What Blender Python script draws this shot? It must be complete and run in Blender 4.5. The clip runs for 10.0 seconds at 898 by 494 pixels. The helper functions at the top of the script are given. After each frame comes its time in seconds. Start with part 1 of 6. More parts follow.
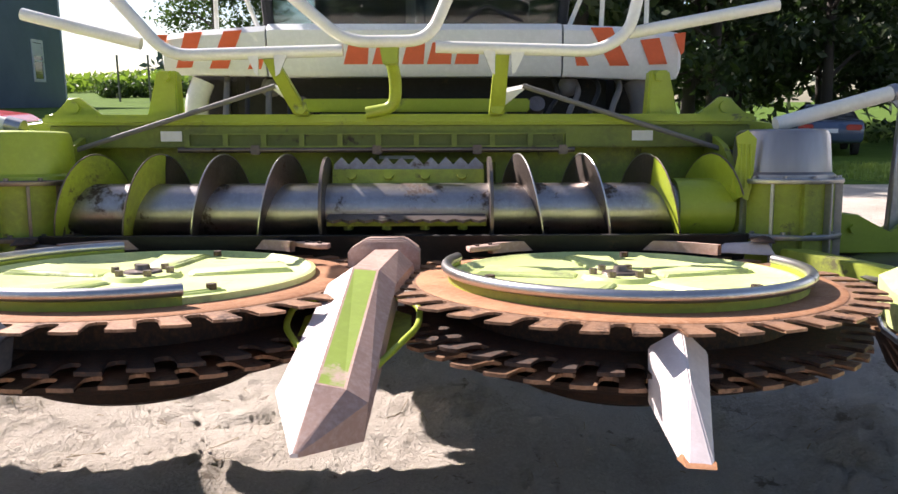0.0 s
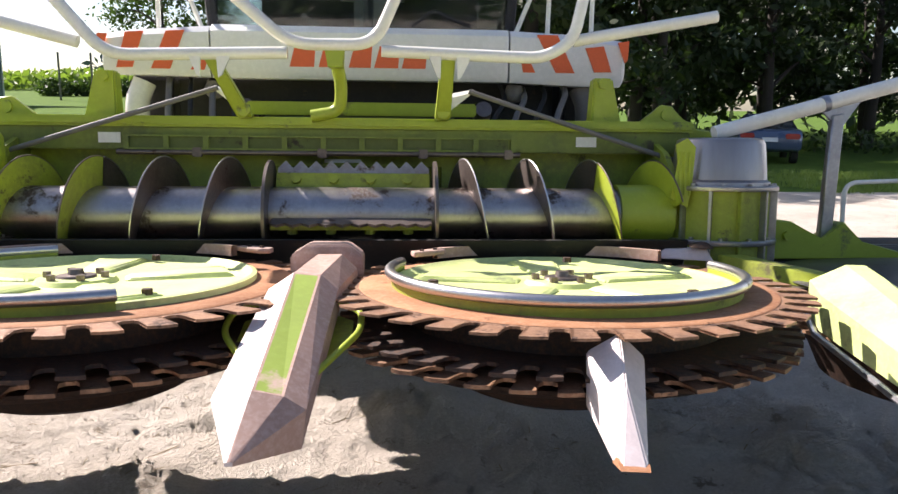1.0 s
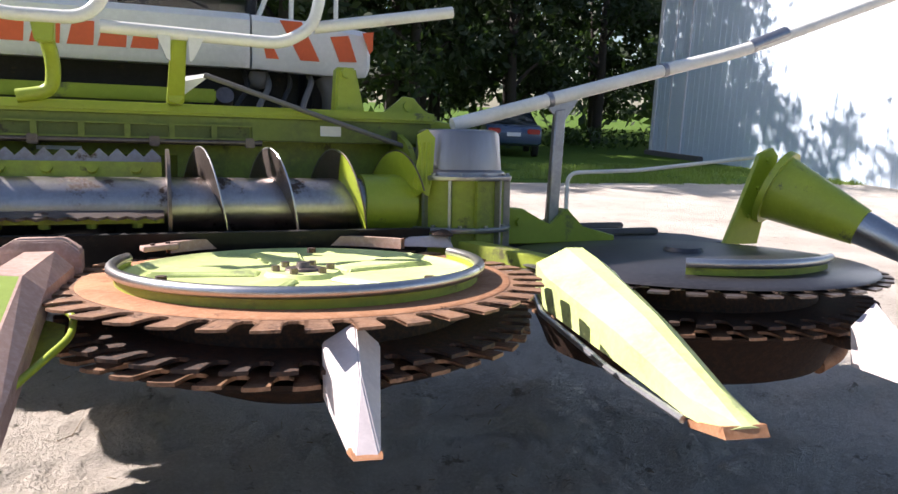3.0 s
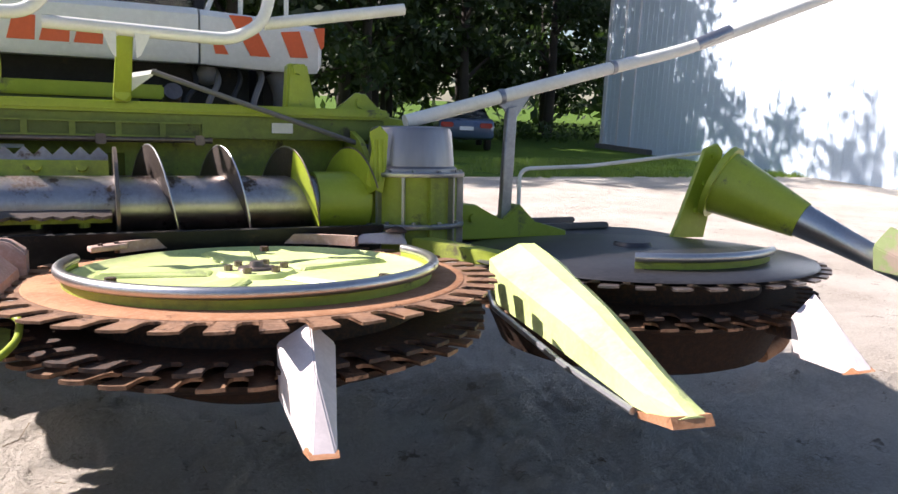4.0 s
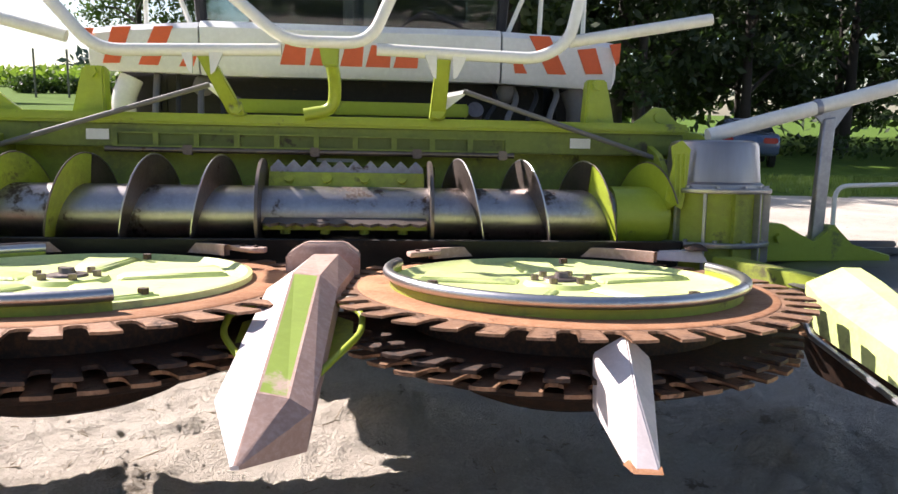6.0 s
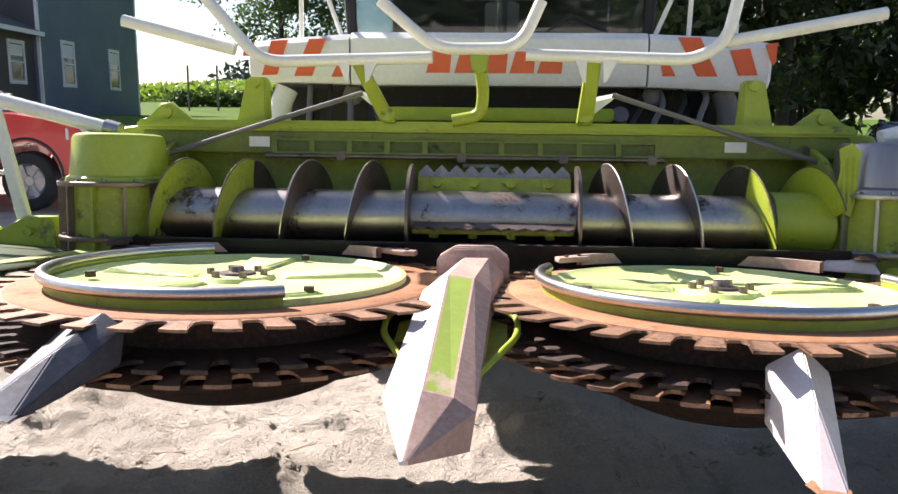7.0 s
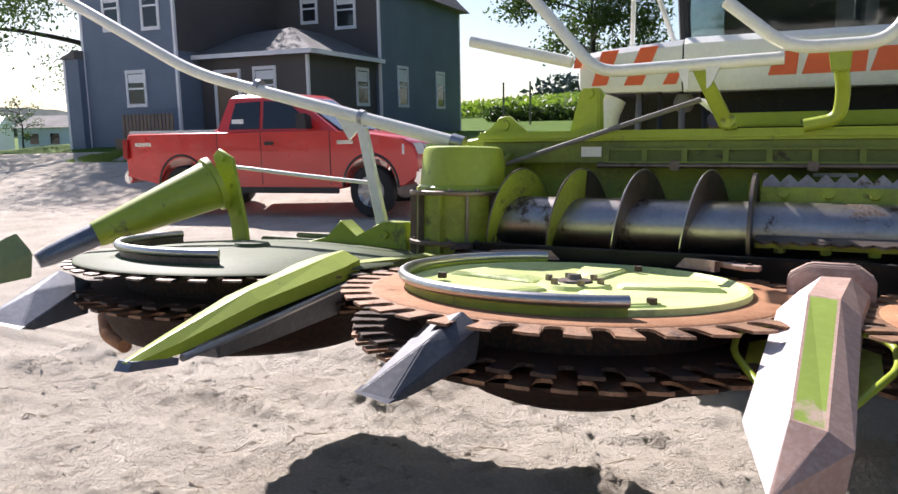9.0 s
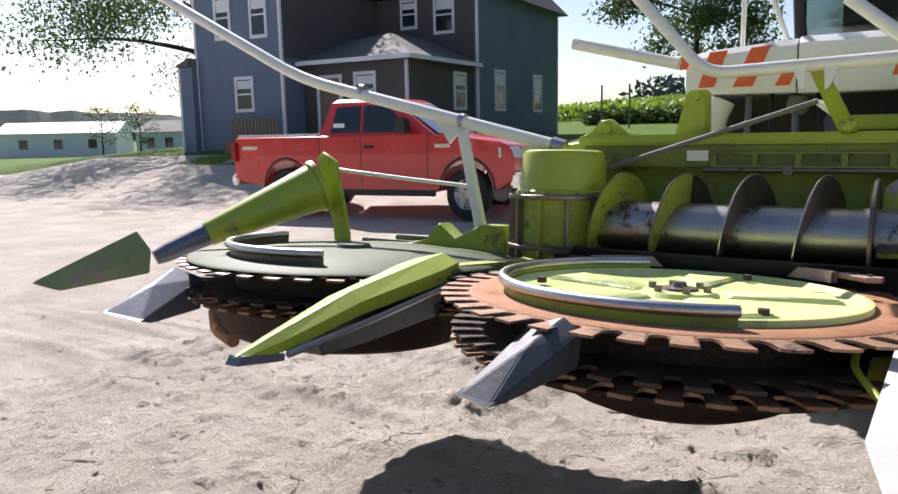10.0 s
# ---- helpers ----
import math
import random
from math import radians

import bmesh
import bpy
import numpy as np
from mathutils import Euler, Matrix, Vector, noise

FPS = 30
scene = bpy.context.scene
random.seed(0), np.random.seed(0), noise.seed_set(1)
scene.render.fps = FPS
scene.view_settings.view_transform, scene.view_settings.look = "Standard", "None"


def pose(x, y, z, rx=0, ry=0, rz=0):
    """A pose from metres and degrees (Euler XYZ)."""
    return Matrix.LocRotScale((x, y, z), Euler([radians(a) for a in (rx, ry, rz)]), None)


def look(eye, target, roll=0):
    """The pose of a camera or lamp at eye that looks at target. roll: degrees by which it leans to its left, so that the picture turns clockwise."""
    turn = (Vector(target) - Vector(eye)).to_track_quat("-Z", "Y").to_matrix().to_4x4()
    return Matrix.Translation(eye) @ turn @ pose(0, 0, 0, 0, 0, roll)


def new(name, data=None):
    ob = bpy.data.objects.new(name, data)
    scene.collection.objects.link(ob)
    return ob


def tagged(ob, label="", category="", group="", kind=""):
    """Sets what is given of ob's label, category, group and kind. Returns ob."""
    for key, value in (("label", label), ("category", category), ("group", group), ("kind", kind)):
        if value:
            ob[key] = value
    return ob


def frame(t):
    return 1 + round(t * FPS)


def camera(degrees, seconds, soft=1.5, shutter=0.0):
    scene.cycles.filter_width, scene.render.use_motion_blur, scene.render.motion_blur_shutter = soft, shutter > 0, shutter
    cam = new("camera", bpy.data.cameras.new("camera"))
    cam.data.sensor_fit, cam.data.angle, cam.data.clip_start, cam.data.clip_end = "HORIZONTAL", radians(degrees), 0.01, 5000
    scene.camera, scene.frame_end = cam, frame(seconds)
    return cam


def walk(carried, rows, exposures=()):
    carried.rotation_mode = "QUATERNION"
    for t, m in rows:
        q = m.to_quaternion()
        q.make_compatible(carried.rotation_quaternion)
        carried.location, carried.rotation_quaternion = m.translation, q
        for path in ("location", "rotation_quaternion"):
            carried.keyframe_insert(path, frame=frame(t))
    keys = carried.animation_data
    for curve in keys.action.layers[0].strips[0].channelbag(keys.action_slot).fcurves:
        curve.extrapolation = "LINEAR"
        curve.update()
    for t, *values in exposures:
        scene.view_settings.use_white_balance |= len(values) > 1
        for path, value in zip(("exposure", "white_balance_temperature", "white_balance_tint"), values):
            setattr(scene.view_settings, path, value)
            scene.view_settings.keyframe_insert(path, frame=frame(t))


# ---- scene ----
cam = camera(61.1, 10.0)
PATH = [
    (0, (0.175, -2.322, 1.55), (0.195, -0.358, 1.175), -0.1),
    (0.5, (0.182, -2.319, 1.554), (0.222, -0.355, 1.181), 0.1),
    (1, (0.199, -2.321, 1.553), (0.347, -0.36, 1.189), 0.8),
    (1.5, (0.213, -2.307, 1.55), (0.503, -0.359, 1.2), 1.1),
    (2, (0.236, -2.293, 1.545), (0.688, -0.376, 1.197), 1.6),
    (2.5, (0.261, -2.291, 1.541), (0.869, -0.42, 1.182), 1.9),
    (3, (0.276, -2.299, 1.542), (1.022, -0.48, 1.175), 2.6),
    (3.2, (0.281, -2.302, 1.544), (1.077, -0.505, 1.176), 2.7),
    (3.72, (0.278, -2.308, 1.552), (1.137, -0.542, 1.178), 2.7),
    (4.3, (0.254, -2.317, 1.56), (1.08, -0.538, 1.172), 2.3),
    (4.5, (0.243, -2.315, 1.561), (1.003, -0.507, 1.17), 2.1),
    (5, (0.215, -2.294, 1.553), (0.759, -0.408, 1.17), 1.9),
    (5.5, (0.184, -2.297, 1.549), (0.546, -0.365, 1.179), 1.7),
    (7, (0.055, -2.292, 1.531), (-0.069, -0.325, 1.187), 0.6),
    (7.5, (0.036, -2.299, 1.526), (-0.286, -0.353, 1.195), 0.2),
    (8, (-0.007, -2.298, 1.526), (-0.531, -0.396, 1.203), -0.2),
    (8.5, (-0.033, -2.299, 1.523), (-0.72, -0.448, 1.205), -0.5),
    (9, (-0.055, -2.305, 1.524), (-0.933, -0.535, 1.213), -1.1),
    (9.5, (-0.065, -2.303, 1.524), (-1.08, -0.607, 1.22), -1.2),
    (10, (-0.074, -2.312, 1.524), (-1.166, -0.663, 1.227), -1.2),
]
walk(cam, [(t, look(eye, target, roll)) for t, eye, target, roll in PATH],
     exposures=[(0, 1.36, 6600, 19), (1.5, 1.33, 6550, 18), (3, 1.30, 6400, 18), (4.5, 1.30, 6400, 18), (5.5, 1.36, 6550, 18), (7.5, 1.40, 6550, 18), (9, 1.06, 6350, 17), (10, 0.90, 6300, 17)])

# ---- world, sun, exposure ----
SUN_EL, SUN_AZ = 39.0, 53.5          # elevation; azimuth from +y towards -x
sky_world = bpy.data.worlds.new("sky_world")
scene.world = sky_world
sky_world.use_nodes = True
wn = sky_world.node_tree
sky = wn.nodes.new("ShaderNodeTexSky")
sky.sky_type, sky.sun_disc = "NISHITA", False
sky.sun_elevation, sky.sun_rotation = radians(SUN_EL), radians(-SUN_AZ)
sky.air_density, sky.dust_density, sky.ozone_density = 1.0, 0.8, 1.6
wn.links.new(sky.outputs[0], wn.nodes["Background"].inputs[0])
wn.nodes["Background"].inputs[1].default_value = 0.066
sun = new("sun", bpy.data.lights.new("sun", "SUN"))
sun.data.energy, sun.data.angle, sun.data.color = 5.0, radians(0.55), (1.0, 0.945, 0.90)
SUN_DIR = Vector((-math.sin(radians(SUN_AZ)) * math.cos(radians(SUN_EL)), math.cos(radians(SUN_AZ)) * math.cos(radians(SUN_EL)), math.sin(radians(SUN_EL))))
sun.matrix_world = look(SUN_DIR * 60, (0, 0, 0))


# ---- materials ----
def mat(name, base, rough=0.6, metal=0.0, second=None, third=None, scale=6.0, fine=60.0, amount=0.5, bump=0.15, wear=0.0, wear_col=(0.1, 0.05, 0.03), wear_scale=9.0, coat=0.0, vary=0.0, stretch=None, spec=0.5):
    """Base colour broken by a coarse and a fine noise, with worn patches of another colour and a fine relief."""
    m = bpy.data.materials.new(name)
    m.use_nodes = True
    nt = m.node_tree
    b = nt.nodes["Principled BSDF"]
    L = nt.links.new
    co = nt.nodes.new("ShaderNodeTexCoord")
    src = co.outputs["Object"]
    if stretch:
        mp = nt.nodes.new("ShaderNodeMapping")
        mp.inputs["Scale"].default_value = stretch
        L(src, mp.inputs[0])
        src = mp.outputs[0]

    def noise_node(s, detail=6.0, r=0.6):
        n = nt.nodes.new("ShaderNodeTexNoise")
        n.inputs["Scale"].default_value, n.inputs["Detail"].default_value, n.inputs["Roughness"].default_value = s, detail, r
        L(src, n.inputs["Vector"])
        return n.outputs["Fac"]

    def ramp(fac, lo, hi):
        r = nt.nodes.new("ShaderNodeMapRange")
        r.inputs["From Min"].default_value, r.inputs["From Max"].default_value = lo, hi
        L(fac, r.inputs["Value"])
        return r.outputs[0]

    def mix(fac, a, c, k=1.0):
        x = nt.nodes.new("ShaderNodeMix")
        x.data_type = "RGBA"
        if k != 1.0:
            mu = nt.nodes.new("ShaderNodeMath")
            mu.operation = "MULTIPLY"
            L(fac, mu.inputs[0])
            mu.inputs[1].default_value = k
            fac = mu.outputs[0]
        L(fac, x.inputs[0])
        for sock, v in ((x.inputs[6], a), (x.inputs[7], c)):
            if isinstance(v, tuple):
                sock.default_value = (*v, 1)
            else:
                L(v, sock)
        return x.outputs[2]

    coarse, grain = noise_node(scale), noise_node(fine, 8.0, 0.7)
    second = second or tuple(v * 0.72 for v in base)
    third = third or tuple(min(1, v * 1.18 + 0.01) for v in base)
    col = mix(ramp(coarse, 0.38, 0.66), base, second, amount)
    col = mix(ramp(grain, 0.45, 0.75), col, third, amount)
    rough_out = None
    if wear > 0:
        w = noise_node(wear_scale, 10.0, 0.72)
        edge = 0.72 - 0.36 * wear
        wf = ramp(w, edge, edge + 0.06)
        col = mix(wf, col, wear_col)
        rr = nt.nodes.new("ShaderNodeMapRange")
        rr.inputs["To Min"].default_value, rr.inputs["To Max"].default_value = rough, min(1, rough + 0.3)
        L(wf, rr.inputs["Value"])
        rough_out = rr.outputs[0]
    if vary:
        oi = nt.nodes.new("ShaderNodeObjectInfo")
        hv = nt.nodes.new("ShaderNodeHueSaturation")
        r2 = nt.nodes.new("ShaderNodeMapRange")
        r2.inputs["To Min"].default_value, r2.inputs["To Max"].default_value = 1 - vary, 1 + vary
        L(oi.outputs["Random"], r2.inputs["Value"])
        L(r2.outputs[0], hv.inputs["Value"])
        L(col, hv.inputs["Color"])
        col = hv.outputs[0]
    L(col, b.inputs["Base Color"])
    b.inputs["Metallic"].default_value = metal
    if rough_out is None:
        rr = nt.nodes.new("ShaderNodeMapRange")
        rr.inputs["To Min"].default_value, rr.inputs["To Max"].default_value = max(0.03, rough - 0.12), min(1, rough + 0.12)
        L(coarse, rr.inputs["Value"])
        rough_out = rr.outputs[0]
    L(rough_out, b.inputs["Roughness"])
    b.inputs["Coat Weight"].default_value = coat
    b.inputs["Specular IOR Level"].default_value = spec
    if bump:
        bp = nt.nodes.new("ShaderNodeBump")
        bp.inputs["Strength"].default_value, bp.inputs["Distance"].default_value = bump, 0.01
        L(grain, bp.inputs["Height"])
        L(bp.outputs[0], b.inputs["Normal"])
    return m


GREEN = mat("green_paint", (0.325, 0.395, 0.028), 0.42, second=(0.265, 0.33, 0.025), scale=3, fine=35, amount=0.6, bump=0.06, wear=0.38, wear_col=(0.14, 0.15, 0.05), wear_scale=4, coat=0.15)
GREEN_DIRTY = mat("dusty_green_paint", (0.295, 0.35, 0.03), 0.55, second=(0.17, 0.185, 0.04), scale=4, fine=40, amount=0.8, bump=0.08, wear=0.38, wear_col=(0.11, 0.10, 0.04), wear_scale=6)
# darkened olive holds the shade under the top beam, with grimy patches
OLIVE = mat("shaded_grimy_olive_paint", (0.17, 0.215, 0.028), 0.55, second=(0.10, 0.12, 0.03), scale=4, fine=40, amount=0.8, bump=0.08, wear=0.4, wear_col=(0.08, 0.075, 0.04), wear_scale=5)
# paler copy of the green: strong sunlight is put into the colour
GREEN_PALE = mat("sun_glare_pale_green_paint", (0.60, 0.66, 0.27), 0.45, second=(0.42, 0.52, 0.15), scale=5, fine=50, amount=0.7, bump=0.08, wear=0.42, wear_col=(0.36, 0.40, 0.18), wear_scale=5)
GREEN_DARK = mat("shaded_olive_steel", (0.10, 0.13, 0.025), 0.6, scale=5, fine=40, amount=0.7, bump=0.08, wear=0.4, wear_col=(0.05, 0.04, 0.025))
RUST = mat("orange_rust", (0.40, 0.20, 0.10), 0.8, second=(0.23, 0.095, 0.045), third=(0.48, 0.28, 0.17), scale=7, fine=80, amount=0.7, bump=0.25, wear=0.3, wear_col=(0.12, 0.06, 0.035), spec=0.2)
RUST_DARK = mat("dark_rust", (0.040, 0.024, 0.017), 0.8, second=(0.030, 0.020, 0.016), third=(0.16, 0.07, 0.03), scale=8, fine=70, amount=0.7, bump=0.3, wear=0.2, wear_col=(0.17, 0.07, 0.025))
DARK_RUSTY = mat("near_black_rust", (0.020, 0.013, 0.010), 0.75, second=(0.030, 0.016, 0.010), third=(0.08, 0.035, 0.016), scale=6, fine=50, amount=0.6, bump=0.3, wear=0.2, wear_col=(0.10, 0.04, 0.016), wear_scale=5, spec=0.2)
RUST_PINK = mat("scuffed_primer", (0.42, 0.27, 0.21), 0.65, second=(0.30, 0.19, 0.15), third=(0.55, 0.42, 0.36), scale=6, fine=60, amount=0.7, bump=0.12, wear=0.2, wear_col=(0.22, 0.12, 0.08))
WORN_WHITE = mat("scraped_pale_steel", (0.66, 0.58, 0.55), 0.45, second=(0.52, 0.44, 0.42), scale=7, fine=70, amount=0.6, bump=0.1, wear=0.15, wear_col=(0.35, 0.22, 0.17))
STEEL = mat("polished_steel", (0.56, 0.54, 0.52), 0.32, 1.0, second=(0.40, 0.38, 0.38), scale=5, fine=90, amount=0.6, bump=0.05, wear=0.2, wear_col=(0.20, 0.15, 0.12), wear_scale=7)
STEEL_TUBE = mat("worn_auger_steel", (0.46, 0.43, 0.42), 0.38, 1.0, second=(0.27, 0.235, 0.22), scale=6, fine=60, amount=0.7, bump=0.06, wear=0.45, wear_col=(0.13, 0.095, 0.075), wear_scale=6)
STEEL_DARK = mat("dark_worn_steel", (0.20, 0.165, 0.145), 0.45, 0.85, second=(0.11, 0.085, 0.07), third=(0.26, 0.2, 0.17), scale=7, fine=60, amount=0.7, bump=0.12, wear=0.3, wear_col=(0.10, 0.055, 0.035))
BLUE_STEEL = mat("scuffed_blue_steel", (0.17, 0.19, 0.23), 0.4, 0.5, second=(0.10, 0.11, 0.14), third=(0.26, 0.25, 0.25), scale=6, fine=50, amount=0.7, bump=0.06, wear=0.3, wear_col=(0.20, 0.14, 0.11), wear_scale=5)
OLIVE_WORN = mat("green_paint_rubbed_to_brown", (0.24, 0.29, 0.11), 0.55, second=(0.17, 0.19, 0.09), scale=5, fine=40, amount=0.7, bump=0.1, wear=0.5, wear_col=(0.33, 0.25, 0.19), wear_scale=4)
GALV = mat("grey_galvanised_steel", (0.40, 0.40, 0.41), 0.38, 0.9, second=(0.28, 0.28, 0.29), scale=8, fine=60, amount=0.7, bump=0.05)
WHITE = mat("white_paint", (0.78, 0.78, 0.75), 0.38, second=(0.66, 0.66, 0.62), scale=3, fine=40, amount=0.5, bump=0.03, wear=0.1, wear_col=(0.45, 0.42, 0.36), coat=0.2)
CREAM = mat("cream_white_paint", (0.78, 0.77, 0.69), 0.27, second=(0.64, 0.62, 0.52), scale=6, fine=50, amount=0.5, bump=0.04, wear=0.12, wear_col=(0.4, 0.36, 0.28), coat=0.4)
ORANGE = mat("orange_red_reflective", (0.80, 0.13, 0.03), 0.4, scale=6, amount=0.35, bump=0.02)
BLACK = mat("black_rubber", (0.018, 0.018, 0.018), 0.75, scale=8, fine=50, bump=0.15)
# near-black stands for deep shade inside the machine, with brown worn patches
DARK = mat("shade_dark_machinery", (0.014, 0.013, 0.012), 0.6, 0.2, scale=6, fine=40, amount=0.7, bump=0.2, wear=0.3, wear_col=(0.07, 0.05, 0.035))
DUSTY = mat("dusty_olive_paint", (0.10, 0.125, 0.06), 0.62, second=(0.06, 0.07, 0.04), scale=4, fine=40, amount=0.6, bump=0.06, wear=0.35, wear_col=(0.17, 0.18, 0.13), wear_scale=3, spec=0.2)
BLUED = mat("dark_blue_grey_steel", (0.085, 0.09, 0.105), 0.42, 0.5, second=(0.055, 0.056, 0.06), third=(0.15, 0.14, 0.14), scale=6, fine=50, amount=0.7, bump=0.06, wear=0.15, wear_col=(0.12, 0.08, 0.06))
PADDLE = mat("brown_grey_steel", (0.40, 0.35, 0.32), 0.5, 0.6, second=(0.24, 0.19, 0.165), third=(0.5, 0.45, 0.42), scale=7, fine=60, amount=0.7, bump=0.1, wear=0.3, wear_col=(0.16, 0.10, 0.07))
TOOTH = mat("rust_stained_teeth", (0.30, 0.16, 0.085), 0.62, 0.35, second=(0.14, 0.08, 0.05), third=(0.42, 0.26, 0.17), scale=11, fine=70, amount=0.85, bump=0.2, wear=0.4, wear_col=(0.07, 0.042, 0.03))
CAP = mat("brushed_brown_metal_cap", (0.40, 0.37, 0.36), 0.34, 0.9, second=(0.22, 0.19, 0.18), third=(0.34, 0.30, 0.28), scale=5, fine=50, amount=0.7, bump=0.06, wear=0.25, wear_col=(0.13, 0.09, 0.07), stretch=(1, 1, 0.2))
GREEN_WORN = mat("green_paint_worn_to_primer", (0.235, 0.32, 0.05), 0.5, second=(0.19, 0.26, 0.04), scale=5, fine=40, amount=0.6, bump=0.08, wear=0.46, wear_col=(0.44, 0.32, 0.25), wear_scale=4)
STEEL_BLACK = mat("near_black_sheet_steel", (0.075, 0.072, 0.074), 0.34, 0.7, second=(0.045, 0.042, 0.042), third=(0.13, 0.12, 0.115), scale=4, fine=50, amount=0.7, bump=0.05, wear=0.2, wear_col=(0.10, 0.075, 0.06))
MUDDY = mat("dusty_grey_hose", (0.16, 0.15, 0.14), 0.7, scale=8, bump=0.1)


def glass(name, tint, rough=0.02):
    m = bpy.data.materials.new(name)
    m.use_nodes = True
    nt = m.node_tree
    b = nt.nodes["Principled BSDF"]
    b.inputs["Base Color"].default_value = (*tint, 1)
    b.inputs["Roughness"].default_value = rough
    b.inputs["Transmission Weight"].default_value = 1.0
    b.inputs["IOR"].default_value = 1.45
    return m


GLASS = glass("tinted_cab_glass", (0.75, 0.85, 0.82))
DARK_GLASS = mat("dark_window_glass", (0.015, 0.02, 0.026), 0.06, scale=1, amount=0.3, bump=0, coat=0.5)


# ---- mesh helpers ----
PIV, LEAN_BACK, DISC_Z = Vector((0, 0, 0.93)), -4.0, 1.02
HM = Matrix.Translation((0, 0, DISC_Z)) @ pose(0, 0, 0, LEAN_BACK) @ Matrix.Translation(-PIV)   # header frame to world
SHIFT = {}


def thing(name, base, label, category, group="", kind="", frame_m=None, turn=0.0):
    ob = new(name)
    ob.empty_display_size = 0.1
    ob.matrix_world = (frame_m or Matrix()) @ pose(*base, 0, 0, turn)
    SHIFT[ob.name] = Matrix.Translation([-v for v in base]) if not turn else Matrix()
    return tagged(ob, label, category, group, kind)


def part(name, bm, material, parent, label="", smooth=True, angle=38):
    me = bpy.data.meshes.new(name)
    bmesh.ops.recalc_face_normals(bm, faces=bm.faces)
    s = SHIFT.get(parent.name, Matrix()) if parent else Matrix()
    bm.transform(s)
    if smooth:
        lim = radians(angle)
        for f in bm.faces:
            f.smooth = True
        for e in bm.edges:
            if len(e.link_faces) == 2 and e.calc_face_angle(0) > lim:
                e.smooth = False
    bm.to_mesh(me)
    bm.free()
    mats = material if isinstance(material, (list, tuple)) else [material]
    for m in mats:
        me.materials.append(m)
    ob = new(name, me)
    if parent:
        ob.parent = parent
        SHIFT[ob.name] = s
    if label:
        ob["label"] = label
    return ob


def bm_new():
    return bmesh.new()


def hull(bm, pts, bevel=0.0):
    """A convex solid round the points."""
    vs = [bm.verts.new(p) for p in pts]
    r = bmesh.ops.convex_hull(bm, input=vs)
    bmesh.ops.delete(bm, geom=[g for g in r["geom_interior"] if isinstance(g, bmesh.types.BMVert)], context="VERTS")
    fs = list({f for v in vs if v.is_valid for f in v.link_faces})
    es = list({e for f in fs for e in f.edges})
    bmesh.ops.dissolve_limit(bm, angle_limit=radians(1), verts=[v for v in vs if v.is_valid], edges=es)
    if bevel:
        es = list({e for v in vs if v.is_valid for e in v.link_edges})
        bmesh.ops.bevel(bm, geom=es, offset=bevel, segments=2, affect="EDGES", clamp_overlap=True)
    return bm


def box(bm, lo, hi, bevel=0.006, m=None):
    tmp = bmesh.new()
    vs = [tmp.verts.new((x, y, z)) for x in (lo[0], hi[0]) for y in (lo[1], hi[1]) for z in (lo[2], hi[2])]
    for q in ((0, 1, 3, 2), (4, 6, 7, 5), (0, 4, 5, 1), (2, 3, 7, 6), (0, 2, 6, 4), (1, 5, 7, 3)):
        tmp.faces.new([vs[i] for i in q])
    if bevel:
        bmesh.ops.bevel(tmp, geom=tmp.edges[:], offset=bevel, segments=2, affect="EDGES", clamp_overlap=True)
    if m is not None:
        tmp.transform(m)
    merge(bm, tmp)
    return bm


def merge(bm, other):
    me = bpy.data.meshes.new("join")
    other.to_mesh(me)
    other.free()
    bm.from_mesh(me)
    bpy.data.meshes.remove(me)


def slab(bm, outline, axis, lo, hi, bevel=0.0):
    """A flat plate: the outline (pairs) in the plane across axis, from lo to hi along it."""
    n = len(outline)
    def at(p, v):
        return {"x": (v, p[0], p[1]), "y": (p[0], v, p[1]), "z": (p[0], p[1], v)}[axis]
    tmp = bmesh.new()
    a = [tmp.verts.new(at(p, lo)) for p in outline]
    b = [tmp.verts.new(at(p, hi)) for p in outline]
    tmp.faces.new(a)
    tmp.faces.new(b[::-1])
    for i in range(n):
        tmp.faces.new((a[i], a[(i + 1) % n], b[(i + 1) % n], b[i]))
    if bevel:
        bmesh.ops.bevel(tmp, geom=tmp.edges[:], offset=bevel, segments=1, affect="EDGES", clamp_overlap=True)
    merge(bm, tmp)
    return bm


def smooth_path(pts, radius=0.1, steps=6):
    """The polyline with its corners rounded."""
    P = [Vector(p) for p in pts]
    out = [P[0]]
    for a, b, c in zip(P, P[1:], P[2:]):
        r = min(radius, (a - b).length * 0.45, (c - b).length * 0.45)
        p, q = b + (a - b).normalized() * r, b + (c - b).normalized() * r
        out += [p.lerp(b, s).lerp(b.lerp(q, s), s) for s in [i / steps for i in range(steps + 1)]]
    return out + [P[-1]]


